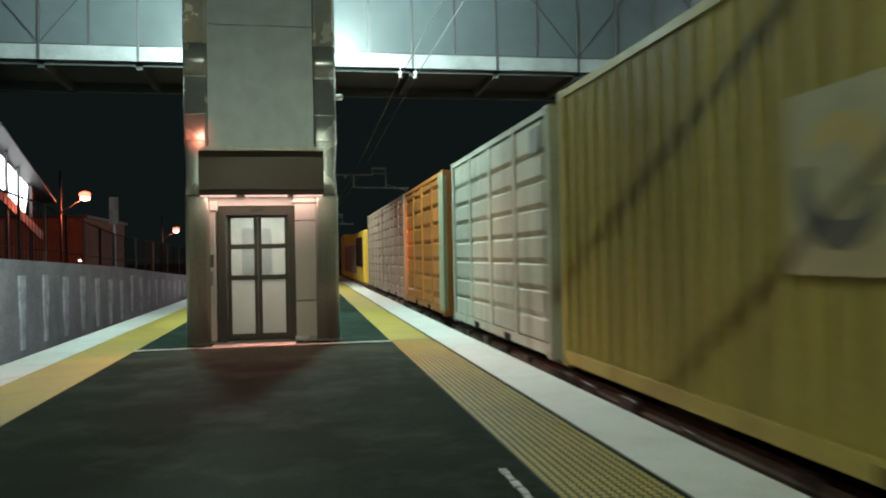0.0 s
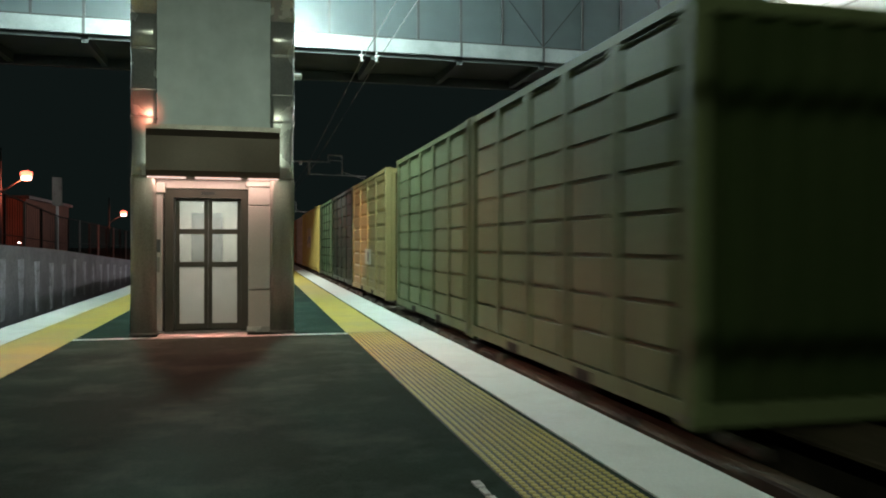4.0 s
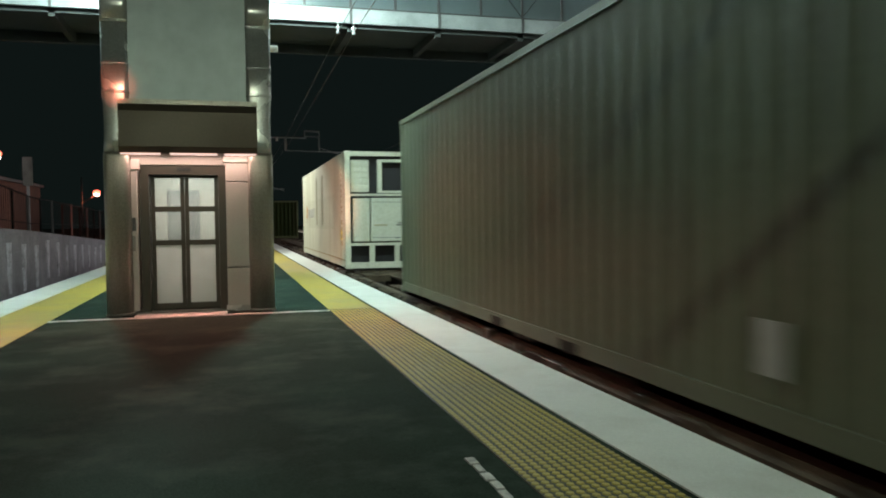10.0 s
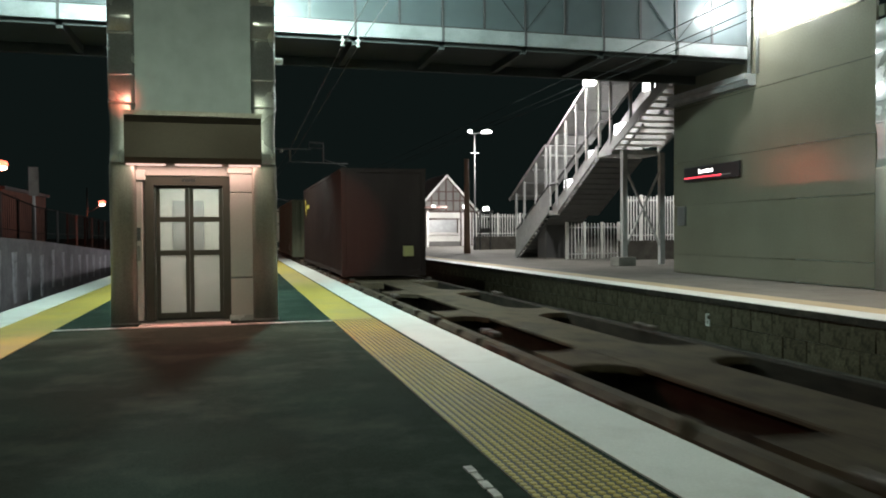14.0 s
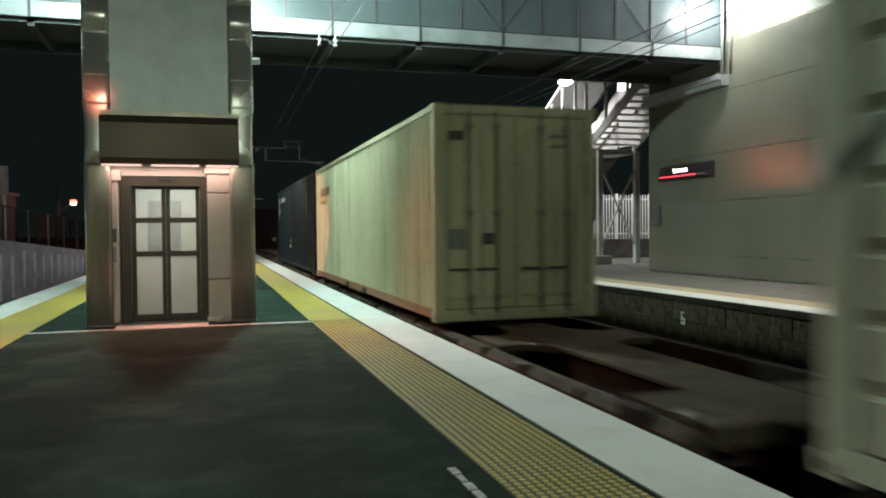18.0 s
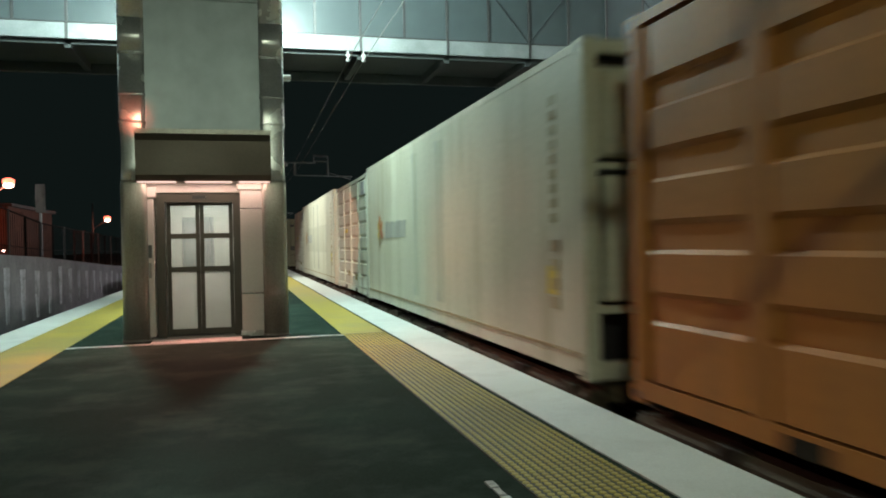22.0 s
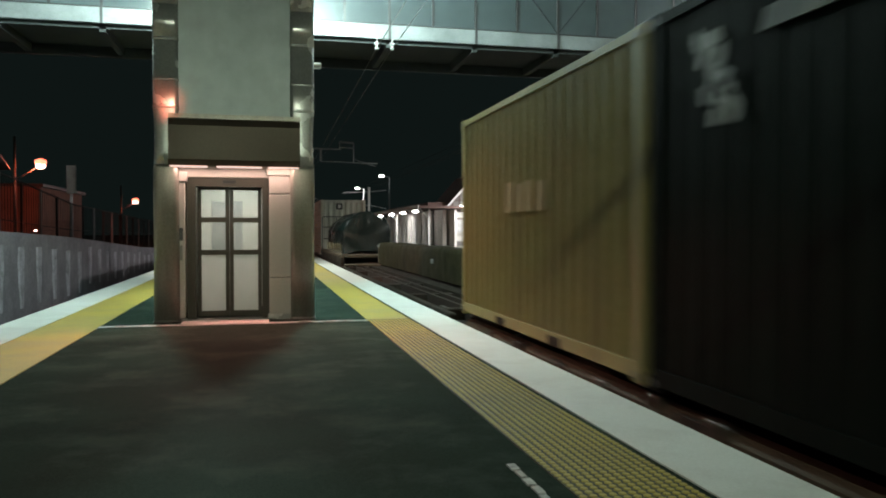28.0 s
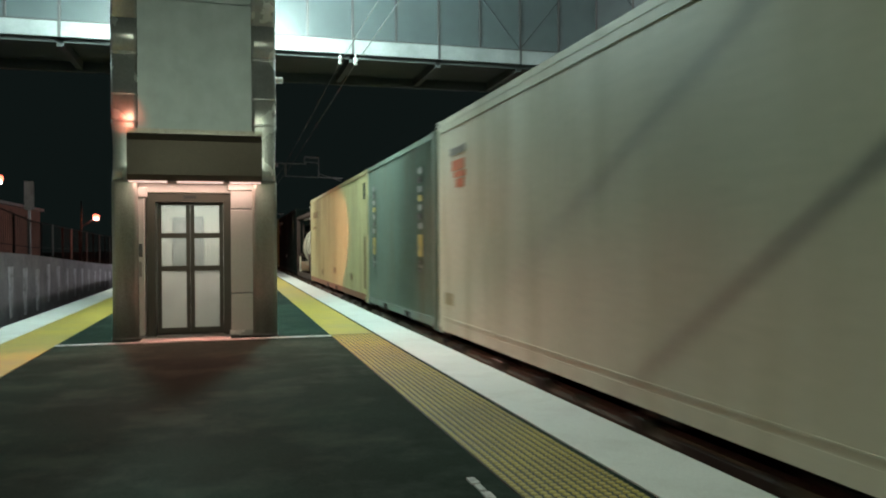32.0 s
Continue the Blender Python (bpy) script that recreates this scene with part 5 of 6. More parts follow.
            if s < 0:
                part("placard", boxes((x0 + 0.05, x0 + 0.3, -0.006, 0.01, 1.0, 1.28)), "logo_mid", d, "grey data plate")
                part("placard", boxes((x0 + 0.06, x0 + 0.28, -0.006, 0.01, 2.5, 2.63)), "dark_trim", d, "dark plate")
                part("placard", boxes((x0 + 0.55, x0 + 0.72, -0.006, 0.01, 1.06, 1.22)), "dark_trim", d, "small dark square plate")
            else:
                for zk in (2.42, 2.56):
                    part("code_mark", boxes((x0 + 0.5, x0 + 0.75, -0.006, 0.01, zk, zk + 0.05)), "logo_mid", d)
    elif ends == "reefer":
        part("bulkhead", boxes((-w + 0.14, w - 0.14, 0.25, 0.3, 0.1, h - 0.1)), "sign_black", c, "black recess of the cooling unit")
        part("unit_cover", boxes((-0.53, 0.98, 0.04, 0.25, 0.7, 1.86), bevel=0.02), mat, c, "white cover of the cooling unit")
        part("side_cover", boxes((-1.0, -0.56, 0.06, 0.25, 0.7, 1.86), bevel=0.02), mat, c)
        for zk in (0.8, 1.74):
            part("cover_lip", boxes((-0.5, 0.95, 0.03, 0.04, zk, zk + 0.018)), "logo_grey", c)
        louvre = part("louvre_panel", boxes((-1.05, -0.56, 0.1, 0.25, 2.02, 2.86), bevel=0.01), mat, c, "grey louvred panel")
        for k in range(5):
            part("slat", boxes((-1.02, -0.59, 0.085, 0.1, 2.1 + k * 0.15, 2.2 + k * 0.15), bevel=0.005), mat, louvre)
        part("upper_panel", boxes((0.78, 1.06, 0.1, 0.25, 2.02, 2.86), bevel=0.015), mat, c)
        part("fan_frame", boxes((-0.33, -0.22, 0.06, 0.2, 1.99, 2.88), (0.57, 0.68, 0.06, 0.2, 1.99, 2.88), (-0.22, 0.57, 0.06, 0.2, 2.8, 2.88), (-0.22, 0.57, 0.06, 0.2, 1.99, 2.05), bevel=0.01), mat, c, "white frame round the fan opening")
        part("cross_rail", boxes((-w + 0.14, w - 0.14, 0.0, 0.08, 1.91, 1.97)), mat, c)
        part("lower_frame", boxes((-w + 0.14, w - 0.14, 0.02, 0.1, 0.1, 0.16), (-w + 0.14, w - 0.14, 0.02, 0.1, 0.6, 0.67), (-0.58, -0.44, 0.02, 0.1, 0.16, 0.6), (0.1, 0.23, 0.02, 0.1, 0.16, 0.6), (0.68, 0.81, 0.02, 0.1, 0.16, 0.6)), mat, c)
        for x0, x1, zl in ((-0.45, -0.1, 1.12), (0.15, 0.55, 1.12), (0.2, 0.5, 1.18), (0.12, 0.24, 0.78)):
            part("label", boxes((x0, x1, 0.032, 0.041, zl, zl + 0.035)), "logo_tan" if x0 < 0 else "dark_trim", c)
        part("status_light", boxes((0.72, 0.92, 0.02, 0.038, 1.52, 1.56)), "green_led", c, "green status light")
        part("status_light", boxes((0.78, 0.95, 0.02, 0.038, 1.02, 1.035)), "red_led", c, "red status light")
    return on_train(c, off, Z0)


def mark(c, L, y0, y1, z0, z1, mat, name="marking", label="", proud=0.006):
    """A painted patch on the platform side; y counted from the rear."""
    return part(name, boxes((-W / 2 - proud, -W / 2 + 0.01, y0, y1, z0, z1)), mat, c, label)


def flat_wagon(off_front, L=18.35, deck="wagon_deck"):
    """Skeletal container wagon; local y 0 at the rear."""
    w = thing("flat_wagon", "brown skeletal container wagon with open deck frames", "railway wagon", (0, 0, 0), "container wagons")
    a = 1.2
    part("side_sill", boxes((-a, -a + 0.23, 0.2, L - 0.2, -0.32, 0.012), bevel=0.055), "sill_brown", w, "worn brown side sill")
    rng = random.Random(int(off_front * 10))
    for k in range(int(L / 1.15)):
        y = 0.5 + k * 1.15 + rng.uniform(-0.25, 0.25)
        d = rng.choice((0.05, 0.09, 0.2, 0.34))
        part("side_bracket", boxes((-a - 0.02, -a + 0.1, y, y + d, -0.2, rng.uniform(0.0, 0.07)), bevel=0.008), rng.choice(("wagon_paint", "sill_brown", "wheel_steel")), w)
    for y, d in ((L * 0.28, 0.9), (L * 0.61, 0.5)):
        part("sill_patch", boxes((-a - 0.006, -a + 0.06, y, y + d, -0.2, 0.0)), "wagon_paint", w, "brown patch plate")
    # far sill, spine and webs coloured dark for the shade in deck openings
    part("side_sill", boxes((a - 0.14, a, 0.2, L - 0.2, -0.32, 0.03), bevel=0.01), "grime_shade", w)
    part("centre_sill", boxes((-0.3, 0.3, 0.1, L - 0.1, -0.4, -0.004), bevel=0.01), "grime_shade", w)
    part("spine_plate", boxes((-0.4, 0.4, 0.1, L - 0.1, 0.0, 0.05), bevel=0.012), deck, w, "worn brown deck plate along the spine")
    for y, d in ((0.2, 1.1), (L - 1.3, 1.1)):
        for x0, x1 in ((-a + 0.2, -0.404), (0.404, a - 0.14)):
            part("end_platform", boxes((x0, x1, y, y + d, -0.1, 0.053)), deck, w)
    n = max(2, round(L / 4.6))
    for k in range(1, n):
        y = L * k / n
        for s in (-1, 1):
            bm = bmesh.new()
            lo, hi = [], []
            for u, hw in ((0.4, 0.75), (0.55, 0.5), (0.75, 0.4), (a - 0.2, 0.46)):
                lo.append([bm.verts.new((s * u, y + e * hw, -0.03)) for e in (-1, 1)])
                hi.append([bm.verts.new((s * u, y + e * hw, 0.046)) for e in (-1, 1)])
            for i in range(3):
                bm.faces.new((hi[i][0], hi[i + 1][0], hi[i + 1][1], hi[i][1]))
                bm.faces.new((lo[i][0], lo[i][1], lo[i + 1][1], lo[i + 1][0]))
                for e in (0, 1):
                    bm.faces.new((lo[i][e], lo[i + 1][e], hi[i + 1][e], hi[i][e]))
            bm.faces.new((lo[0][0], hi[0][0], hi[0][1], lo[0][1]))
            bm.faces.new((lo[3][0], lo[3][1], hi[3][1], hi[3][0]))
            bmesh.ops.recalc_face_normals(bm, faces=bm.faces)
            part("cross_member", bm, deck, w)
            part("cross_web", boxes((min(s * 0.3, s * (a - 0.2)), max(s * 0.3, s * (a - 0.2)), y - 0.12, y + 0.12, -0.3, -0.034)), "grime_shade", w)
    for y in [v for v in (0.3, 6.15, 6.45, 12.1, 12.4) if v < L - 0.5] + [L - 0.4]:
        for x in (-1.12, 1.0):
            part("twist_lock", boxes((x, x + 0.12, y, y + 0.14, 0.06, 0.126), bevel=0.01), "wheel_steel", w)
    for yb in (2.3, L - 2.3):
        bg_ = part("bogie", boxes((-0.95, -0.8, yb - 1.2, yb + 1.2, -0.95, -0.6), (0.8, 0.95, yb - 1.2, yb + 1.2, -0.95, -0.6), (-0.8, 0.8, yb - 0.2, yb + 0.2, -0.9, -0.42)), "wheel_steel", w)
        for dy in (-0.85, 0.85):
            bm = bmesh.new()
            for x in (-0.62, 0.52):
                lathe(bm, [(0.42, 0.0), (0.42, 0.1)], "x", (x, yb + dy, -0.71), 20)
            lathe(bm, [(0.07, -0.62), (0.07, 0.62)], "x", (0, yb + dy, -0.71), 10)
            part("wheelset", bm, "wheel_steel", bg_)
    for ya, yb in ((-0.25, 0.2), (L - 0.2, L + 0.25)):
        part("coupler", boxes((-0.12, 0.12, ya, yb, -0.5, -0.25)), "wheel_steel", w)
    return on_train(w, off_front - L)


for f in (33.8, 14.5, -4.6, -23.6, -42.2, -60.8, -79.5, -98.7, -117.9, -136.9, -156.0, -175.2, -193.8, -212.6, -267.8, -286.3, -304.9):
    flat_wagon(f)

T20, T40 = 5.95, 12.05


def ring_logo(c, y, z, r, mats, name="emblem"):
    """An open ring with a curl, drawn flat on the platform side."""
    for a0, a1, mat in mats:
        bm = bmesh.new()
        n = 14
        v = []
        for i in range(n + 1):
            a = radians(a0 + (a1 - a0) * i / n)
            wd = 0.28 * r * (0.5 + 0.5 * math.sin(math.pi * i / n))
            v.append([bm.verts.new((-W / 2 - 0.008, y + (r + k * wd) * math.cos(a), z + (r + k * wd) * math.sin(a))) for k in (-1, 1)])
        for p, q in zip(v, v[1:]):
            bm.faces.new((p[0], p[1], q[1], q[0]))
        bmesh.ops.solidify(bm, geom=bm.faces[:], thickness=0.01)
        part(name, bm, mat, c)


def worn_emblem(c, y, z, r, mats, seed):
    """Worn emblem: a stack of uneven flakes of paint on the platform side, leaning towards the rear as it falls."""
    rng = random.Random(seed)
    for k in range(24):
        u = k / 23
        cy = y - r * (0.9 * u - 0.3) + rng.uniform(-0.5, 0.5) * r
        cz = z + r * (1.0 - 2.0 * u) + rng.uniform(-0.1, 0.1) * r
        bm, n = bmesh.new(), 9
        sz = r * rng.uniform(0.1, 0.3)
        v = []
        for i in range(n):
            a = math.tau * i / n
            q = sz * rng.uniform(0.55, 1.15)
            v.append(bm.verts.new((-W / 2 - 0.0075 - 0.0004 * k, cy + q * 0.8 * math.cos(a), cz + q * math.sin(a))))
        bm.faces.new(v)
        bmesh.ops.solidify(bm, geom=bm.faces[:], thickness=0.01)
        part("emblem", bm, mats[min(len(mats) - 1, int(u * len(mats)))], c)


def letter_bars(c, y1, y0, z0, z1, n, mat, slant=0.06):
    """Plain slanted bars in place of lettering."""
    p = (y1 - y0) / n
    for k in range(n):
        bm = bmesh.new()
        a, b = y1 - k * p, y1 - (k + (0.74, 0.84, 0.66)[k % 3]) * p
        zt = z1 - (z1 - z0) * (0.0, 0.1, 0.04, 0.12)[k % 4]
        q = [(a, z0), (b, z0), (b - slant, zt), (a - slant, zt)]
        lo = [bm.verts.new((-W / 2 - 0.009, y, z)) for y, z in q]
        hi = [bm.verts.new((-W / 2 + 0.012, y, z)) for y, z in q]
        bm.faces.new(lo)
        bm.faces.new(hi[::-1])
        for i in range(4):
            bm.faces.new((lo[i], hi[i], hi[(i + 1) % 4], lo[(i + 1) % 4]))
        bmesh.ops.recalc_face_normals(bm, faces=bm.faces)
        part("lettering_bar", bm, mat, c)


def code_column(c, y, z0, z1, n, mats, wd=0.24):
    p = (z1 - z0) / n
    for k in range(n):
        mark(c, 0, y, y + wd, z0 + k * p, z0 + k * p + p * 0.62, mats[k % len(mats)], "code_mark")


container("grey-brown ribbed side-door container with dull panels", T20, "box_brown", "ribbed", 27.5, 9, 5)
container("grey-brown ribbed side-door container with dull panels", T20, "box_brown", "ribbed", 21.45, 9, 5)
oc = container("faded orange ribbed side-door container", T20, "box_orange", "ribbed", 15.1, 7, 4)
part("end_panel", boxes((-W / 2 - 0.01, -W / 2 + 0.09, 0.0, 0.52, 0.1, 2.96), bevel=0.006), "pale_green", oc, "pale green end panel")
wc = container("white ribbed side-door container with a small corner logo", T20, "box_white", "ribbed", 8.2, 8, 4, rib=(0.74, 0.81, 0.87, 1.04, 0.036))
mark(wc, T20, 0.35, 0.75, 2.5, 2.82, "logo_grey", "logo")
yc = container("yellow corrugated container with a pale sign panel", T40, "box_yellow", "corrugated", -4.25, h=3.06)
mark(yc, T40, 4.95, 7.9, 1.1, 2.15, "sign_faded", "sign_panel", "faded pale sign panel")
ring_logo(yc, 7.45, 1.62, 0.3, ((40, 190, "faded_gold"), (190, 380, "logo_dark")))
letter_bars(yc, 6.95, 5.0, 1.36, 1.74, 6, "logo_grey")
container("green ribbed side-door container", T20 - 0.35, "box_mid_green", "ribbed", -10.35, 8, 5, flip=False, post_mat="post_dark", groove=(0.85, 0.89, 0.035))
dg = container("dark green ribbed side-door container", T20, "box_deep_green", "ribbed", -16.55, 8, 4, flip=False, post_mat="post_dark", groove=(0.85, 0.89, 0.035))
ol = container("olive yellow ribbed side-door container with scuffed panels", T20, "box_olive", "ribbed", -22.7, 8, 4, flip=True)
mark(ol, T20, 2.3, 3.3, 0.75, 1.15, "box_white", "pale_patch")
mark(ol, T20, 2.55, 2.9, 0.82, 1.08, "dark_trim", "label")
container("green ribbed side-door container", 5.5, "box_green", "ribbed", -29.62, 8, 5, flip=False, groove=(0.85, 0.89, 0.035))
g = container("green ribbed container with bright green corrugated end", 5.5, "box_green", "ribbed", -35.25, 8, 5, flip=False, groove=(0.85, 0.89, 0.035))
for o in g.children:
    if o.name.startswith("rear_wall"):
        o.data.materials[0] = M["box_bright_green"]


def petals(c, y, z, r):
    """Faded emblem of overlapping petals on the platform side."""
    for ang, mat in ((35, "faded_orange"), (-20, "logo_red"), (95, "faded_orange"), (150, "faded_gold"), (205, "faded_gold"), (262, "stain_tan")):
        bm, n = bmesh.new(), 10
        a = radians(180 - ang)
        cy, cz = y + 0.55 * r * math.cos(a), z + 0.55 * r * math.sin(a)
        v = []
        for i in range(n):
            q = math.tau * i / n
            u, w = 0.5 * r * math.cos(q), 0.24 * r * math.sin(q) * (1 + 0.4 * math.cos(q))
            v.append(bm.verts.new((-W / 2 - 0.0085, cy + u * math.cos(a) - w * math.sin(a), cz + u * math.sin(a) + w * math.cos(a))))
        bm.faces.new(v)
        bmesh.ops.solidify(bm, geom=bm.faces[:], thickness=0.012)
        part("petal", bm, mat, c)


def reefer(off, label, tall=True):
    c = container(label, T40, "reefer_white", "smooth", off, ends="reefer", h=3.09)
    letter_bars(c, 9.75, 7.7, 1.4, 1.74, 7, "logo_slate")
    petals(c, 10.35, 1.55, 0.34)
    mark(c, T40, 2.2, 9.9, 1.02, 2.02, "faded_band", "colour_band", "faded grey-green band", proud=-0.002)
    for y, wd in ((6.72, 0.45), (4.95, 0.58)):
        mark(c, T40, y, y + wd * (0.8 if tall else 1), 0.36 if tall else 1.14, 2.84 if tall else 2.74, "stripe_grey" if tall else "stripe_olive", "faded_panel", "faded grey upright panel", proud=0.0)
        for zl in (0.36, 2.7) if tall else (1.1, 2.62):
            mark(c, T40, y + wd * 0.62, y + wd * 0.8, zl, zl + 0.16, "logo_slate", "panel_mark", "dark worn end of the panel", proud=0.003)
    if tall:
        part("upper_cover", boxes((-1.0, -0.2, 0.06, 0.24, 2.03, 2.84), bevel=0.03), "reefer_white", c, "white cover over the fan")
        part("upper_cover", boxes((-0.16, 0.98, 0.03, 0.24, 2.03, 2.84), bevel=0.05), "reefer_white", c)
        part("pipe", beams(((-0.3, 0.0, 0.75), (-0.3, 0.0, 2.8), 0.07, None, 10)), "box_white", c, "white upright pipe")
    code_column(c, 0.6, 0.6, 1.35, 4, ("logo_tan", "stain_tan"), 0.2)
    code_column(c, 0.66, 1.45, 2.75, 9, ("logo_tan", "stain_tan", "logo_tan"), 0.13)
    mark(c, T40, 0.66, 0.9, 0.74, 1.02, "logo_yellow", "label")
    part("base_rail", boxes((-W / 2 - 0.012, -W / 2 + 0.02, 0.1, T40 - 0.1, 0.21, 0.24)), "stain_tan", c)
    return c


reefer(-79.0, "white refrigerated container with cooling unit and green light", tall=False)
gc = container("grey-green corrugated container with a pale label", T40, "box_grey_green", "corrugated", -97.95, depth=0.02, ends="corrugated")
mark(gc, T40, 2.22, 2.46, 0.33, 0.65, "dim_pale", "label")
part("label", boxes((0.62, 0.82, -0.03, 0.03, 0.72, 0.98)), "logo_yellow", gc, "small yellow label")
for k in range(3):
    part("code_mark", boxes((-0.3, 0.1, -0.03, 0.03, 2.36 + k * 0.14, 2.42 + k * 0.14)), "logo_grey", gc)
mc = container("dark maroon corrugated container with a yellow emblem", T40, "box_maroon", "corrugated", -117.2, depth=0.02, ends="plain", h=3.07)
worn_emblem(mc, 11.0, 2.3, 0.3, ("logo_yellow",), 3)
letter_bars(mc, 10.6, 9.6, 2.24, 2.38, 4, "logo_yellow")
part("label", boxes((0.55, 0.85, -0.01, 0.03, 0.55, 0.85)), "label_dull", mc, "dull yellow label")
nc = container("dark navy corrugated container with white lettering shapes", T40, "box_navy", "corrugated", -155.55, depth=0.02, ends="plain")
worn_emblem(nc, 11.1, 2.3, 0.38, ("dim_pale",), 4)
letter_bars(nc, 10.3, 8.6, 2.48, 2.64, 6, "logo_grey")
worn_emblem(nc, 1.7, 2.3, 0.55, ("ghost_pale", "dim_gold", "ghost_pale"), 5)
mark(nc, T40, 6.55, 6.85, 0.67, 0.78, "dim_pale", "label")
mark(nc, T40, 6.45, 6.7, 0.9, 0.97, "logo_mid", "label")
kc = container("cream corrugated container with rust-red bottom rail", T40, "box_cream", "corrugated", -168.35, rail="rust_red", ends="doors")
letter_bars(kc, 11.1, 9.6, 2.22, 2.42, 7, "logo_tan")
letter_bars(kc, 11.1, 10.2, 2.0, 2.08, 6, "logo_tan")
p1 = container("white ribbed side-door container with a small corner logo", T20 - 0.2, "box_white", "ribbed", -181.1, 8, 4, rib=(0.74, 0.81, 0.87, 1.04, 0.036))
reefer(-193.15, "white refrigerated container with grey logo")
p2 = container("white ribbed side-door container with a small corner logo", T20 - 0.2, "box_white", "ribbed", -199.85, 8, 4, rib=(0.74, 0.81, 0.87, 1.04, 0.036))
reefer(-212.0, "white refrigerated container with grey logo")
container("orange ribbed side-door container with light lower edges", T20 - 0.15, "box_orange", "ribbed", -218.65, 5, 4, rib=(0.8, 0.86, 1.2, 1.28, 0.04))
k2 = container("cream corrugated container with rust-red bottom rail", T40, "box_cream", "corrugated", -230.7, rail="rust_red", ends="doors")
letter_bars(k2, 11.2, 9.5, 2.25, 2.45, 8, "logo_tan")
sc_ = container("white ribbed side-door container with square black logos", T20 - 0.1, "box_white", "ribbed", -237.3, 8, 4, rib=(0.74, 0.81, 0.87, 1.04, 0.036))
for q in (p1, p2, sc_):
    mark(q, T20, 0.35, 0.85, 2.52, 2.84, "logo_grey", "logo")
    mark(q, T20, 0.5, 0.7, 2.6, 2.76, "logo_pale", "logo")
    mark(q, T20, 3.5, 3.9, 1.62, 1.72, "logo_yellow", "label")
    mark(q, T20, 3.1, 3.4, 0.42, 0.55, "label_dull", "label")
    mark(q, T20, 1.75, 2.1, 0.34, 0.5, "label_dull", "label")
part("logo", boxes((-0.38, -0.04, -0.03, 0.02, 2.48, 2.82)), "sign_black", sc_, "black square logo")
part("logo", boxes((-0.28, -0.14, -0.035, 0.02, 2.56, 2.74)), "logo_pale", sc_)
zc = container("mustard yellow corrugated container with a faded logo", T20, "box_mustard", "corrugated", -273.9)
letter_bars(zc, 3.7, 2.2, 1.52, 1.9, 4, "faded_brown", 0.02)
bk = container("black corrugated container with white lettering shapes", T40, "box_black", "corrugated", -286.1, depth=0.02, ends="plain")
worn_emblem(bk, 11.2, 2.36, 0.3, ("dim_pale",), 6)
letter_bars(bk, 10.6, 8.8, 2.54, 2.68, 8, "logo_grey")
worn_emblem(bk, 1.6, 2.25, 0.5, ("ghost_pale", "dim_gold", "ghost_pale"), 7)
mark(bk, T40, 5.98, 6.28, 0.74, 0.86, "dim_pale", "label")
k3 = container("straw yellow corrugated container with rust-red bottom rail", T40, "box_straw", "corrugated", -304.75, rail="rust_red", ends="doors")
letter_bars(k3, 11.2, 9.7, 2.28, 2.5, 6, "faded_brown")
letter_bars(k3, 11.3, 10.3, 1.9, 1.98, 5, "faded_brown", 0.02)
for y0, wd, z0 in ((5.2, 0.5, 0.5), (2.1, 0.35, 0.42), (8.3, 0.3, 0.36)):
    mark(k3, T40, y0, y0 + wd, z0, z0 + 0.16, "faded_brown", "rust_patch", "rust-brown worn patch", proud=0.004)
mark(k3, T40, 0.12, 0.42, 2.35, 2.72, "post_dark", "rust_patch", "dark worn patch", proud=0.004)
mark(k3, T40, 0.1, 0.36, 0.3, 1.5, "faded_brown", "rust_patch", "rust-brown worn patch", proud=0.004)
hc = container("grey-green corrugated container with upright code marks", T20 - 0.2, "box_slate", "corrugated", -310.75, ends="plain")
for y in (4.95, 0.85):
    code_column(hc, y, 1.55, 2.6, 7, ("dim_pale", "sign_black", "dim_pale", "faded_gold"), 0.19)
    mark(hc, T20, y, y + 0.2, 1.1, 1.45, "faded_gold", "label")
    mark(hc, T20, y + 0.03, y + 0.17, 1.2, 1.28, "sign_black", "label")
    code_column(hc, y, 0.84, 1.06, 3, ("sign_black", "dim_pale"), 0.19)
vc = container("white refrigerated container with an orange-red logo", T40, "reefer_white", "smooth", -323.0, ends="plain", h=3.09)
bm = bmesh.new()
for (ya, za), (yb, zb) in (((11.3, 2.44), (10.75, 2.3)), ((11.2, 2.28), (10.7, 2.2)), ((11.1, 2.18), (10.78, 2.06))):
    bmesh.ops.create_cube(bm, size=1, matrix=Matrix.Translation((-W / 2, (ya + yb) / 2, (za + zb) / 2)) @ Matrix.Diagonal((0.014, ya - yb, za - zb, 1)))
part("logo", bm, "logo_red", vc, "orange-red logo shape")
letter_bars(vc, 11.4, 10.7, 2.52, 2.62, 5, "logo_grey", 0.02)
mark(vc, T40, 11.3, 11.7, 0.43, 0.6, "logo_tan", "label")
for z in (0.22, 2.9):
    part("rail_seam", boxes((-W / 2 - 0.006, -W / 2 + 0.02, 0.1, T40 - 0.1, z, z + 0.02)), "reefer_white", vc)


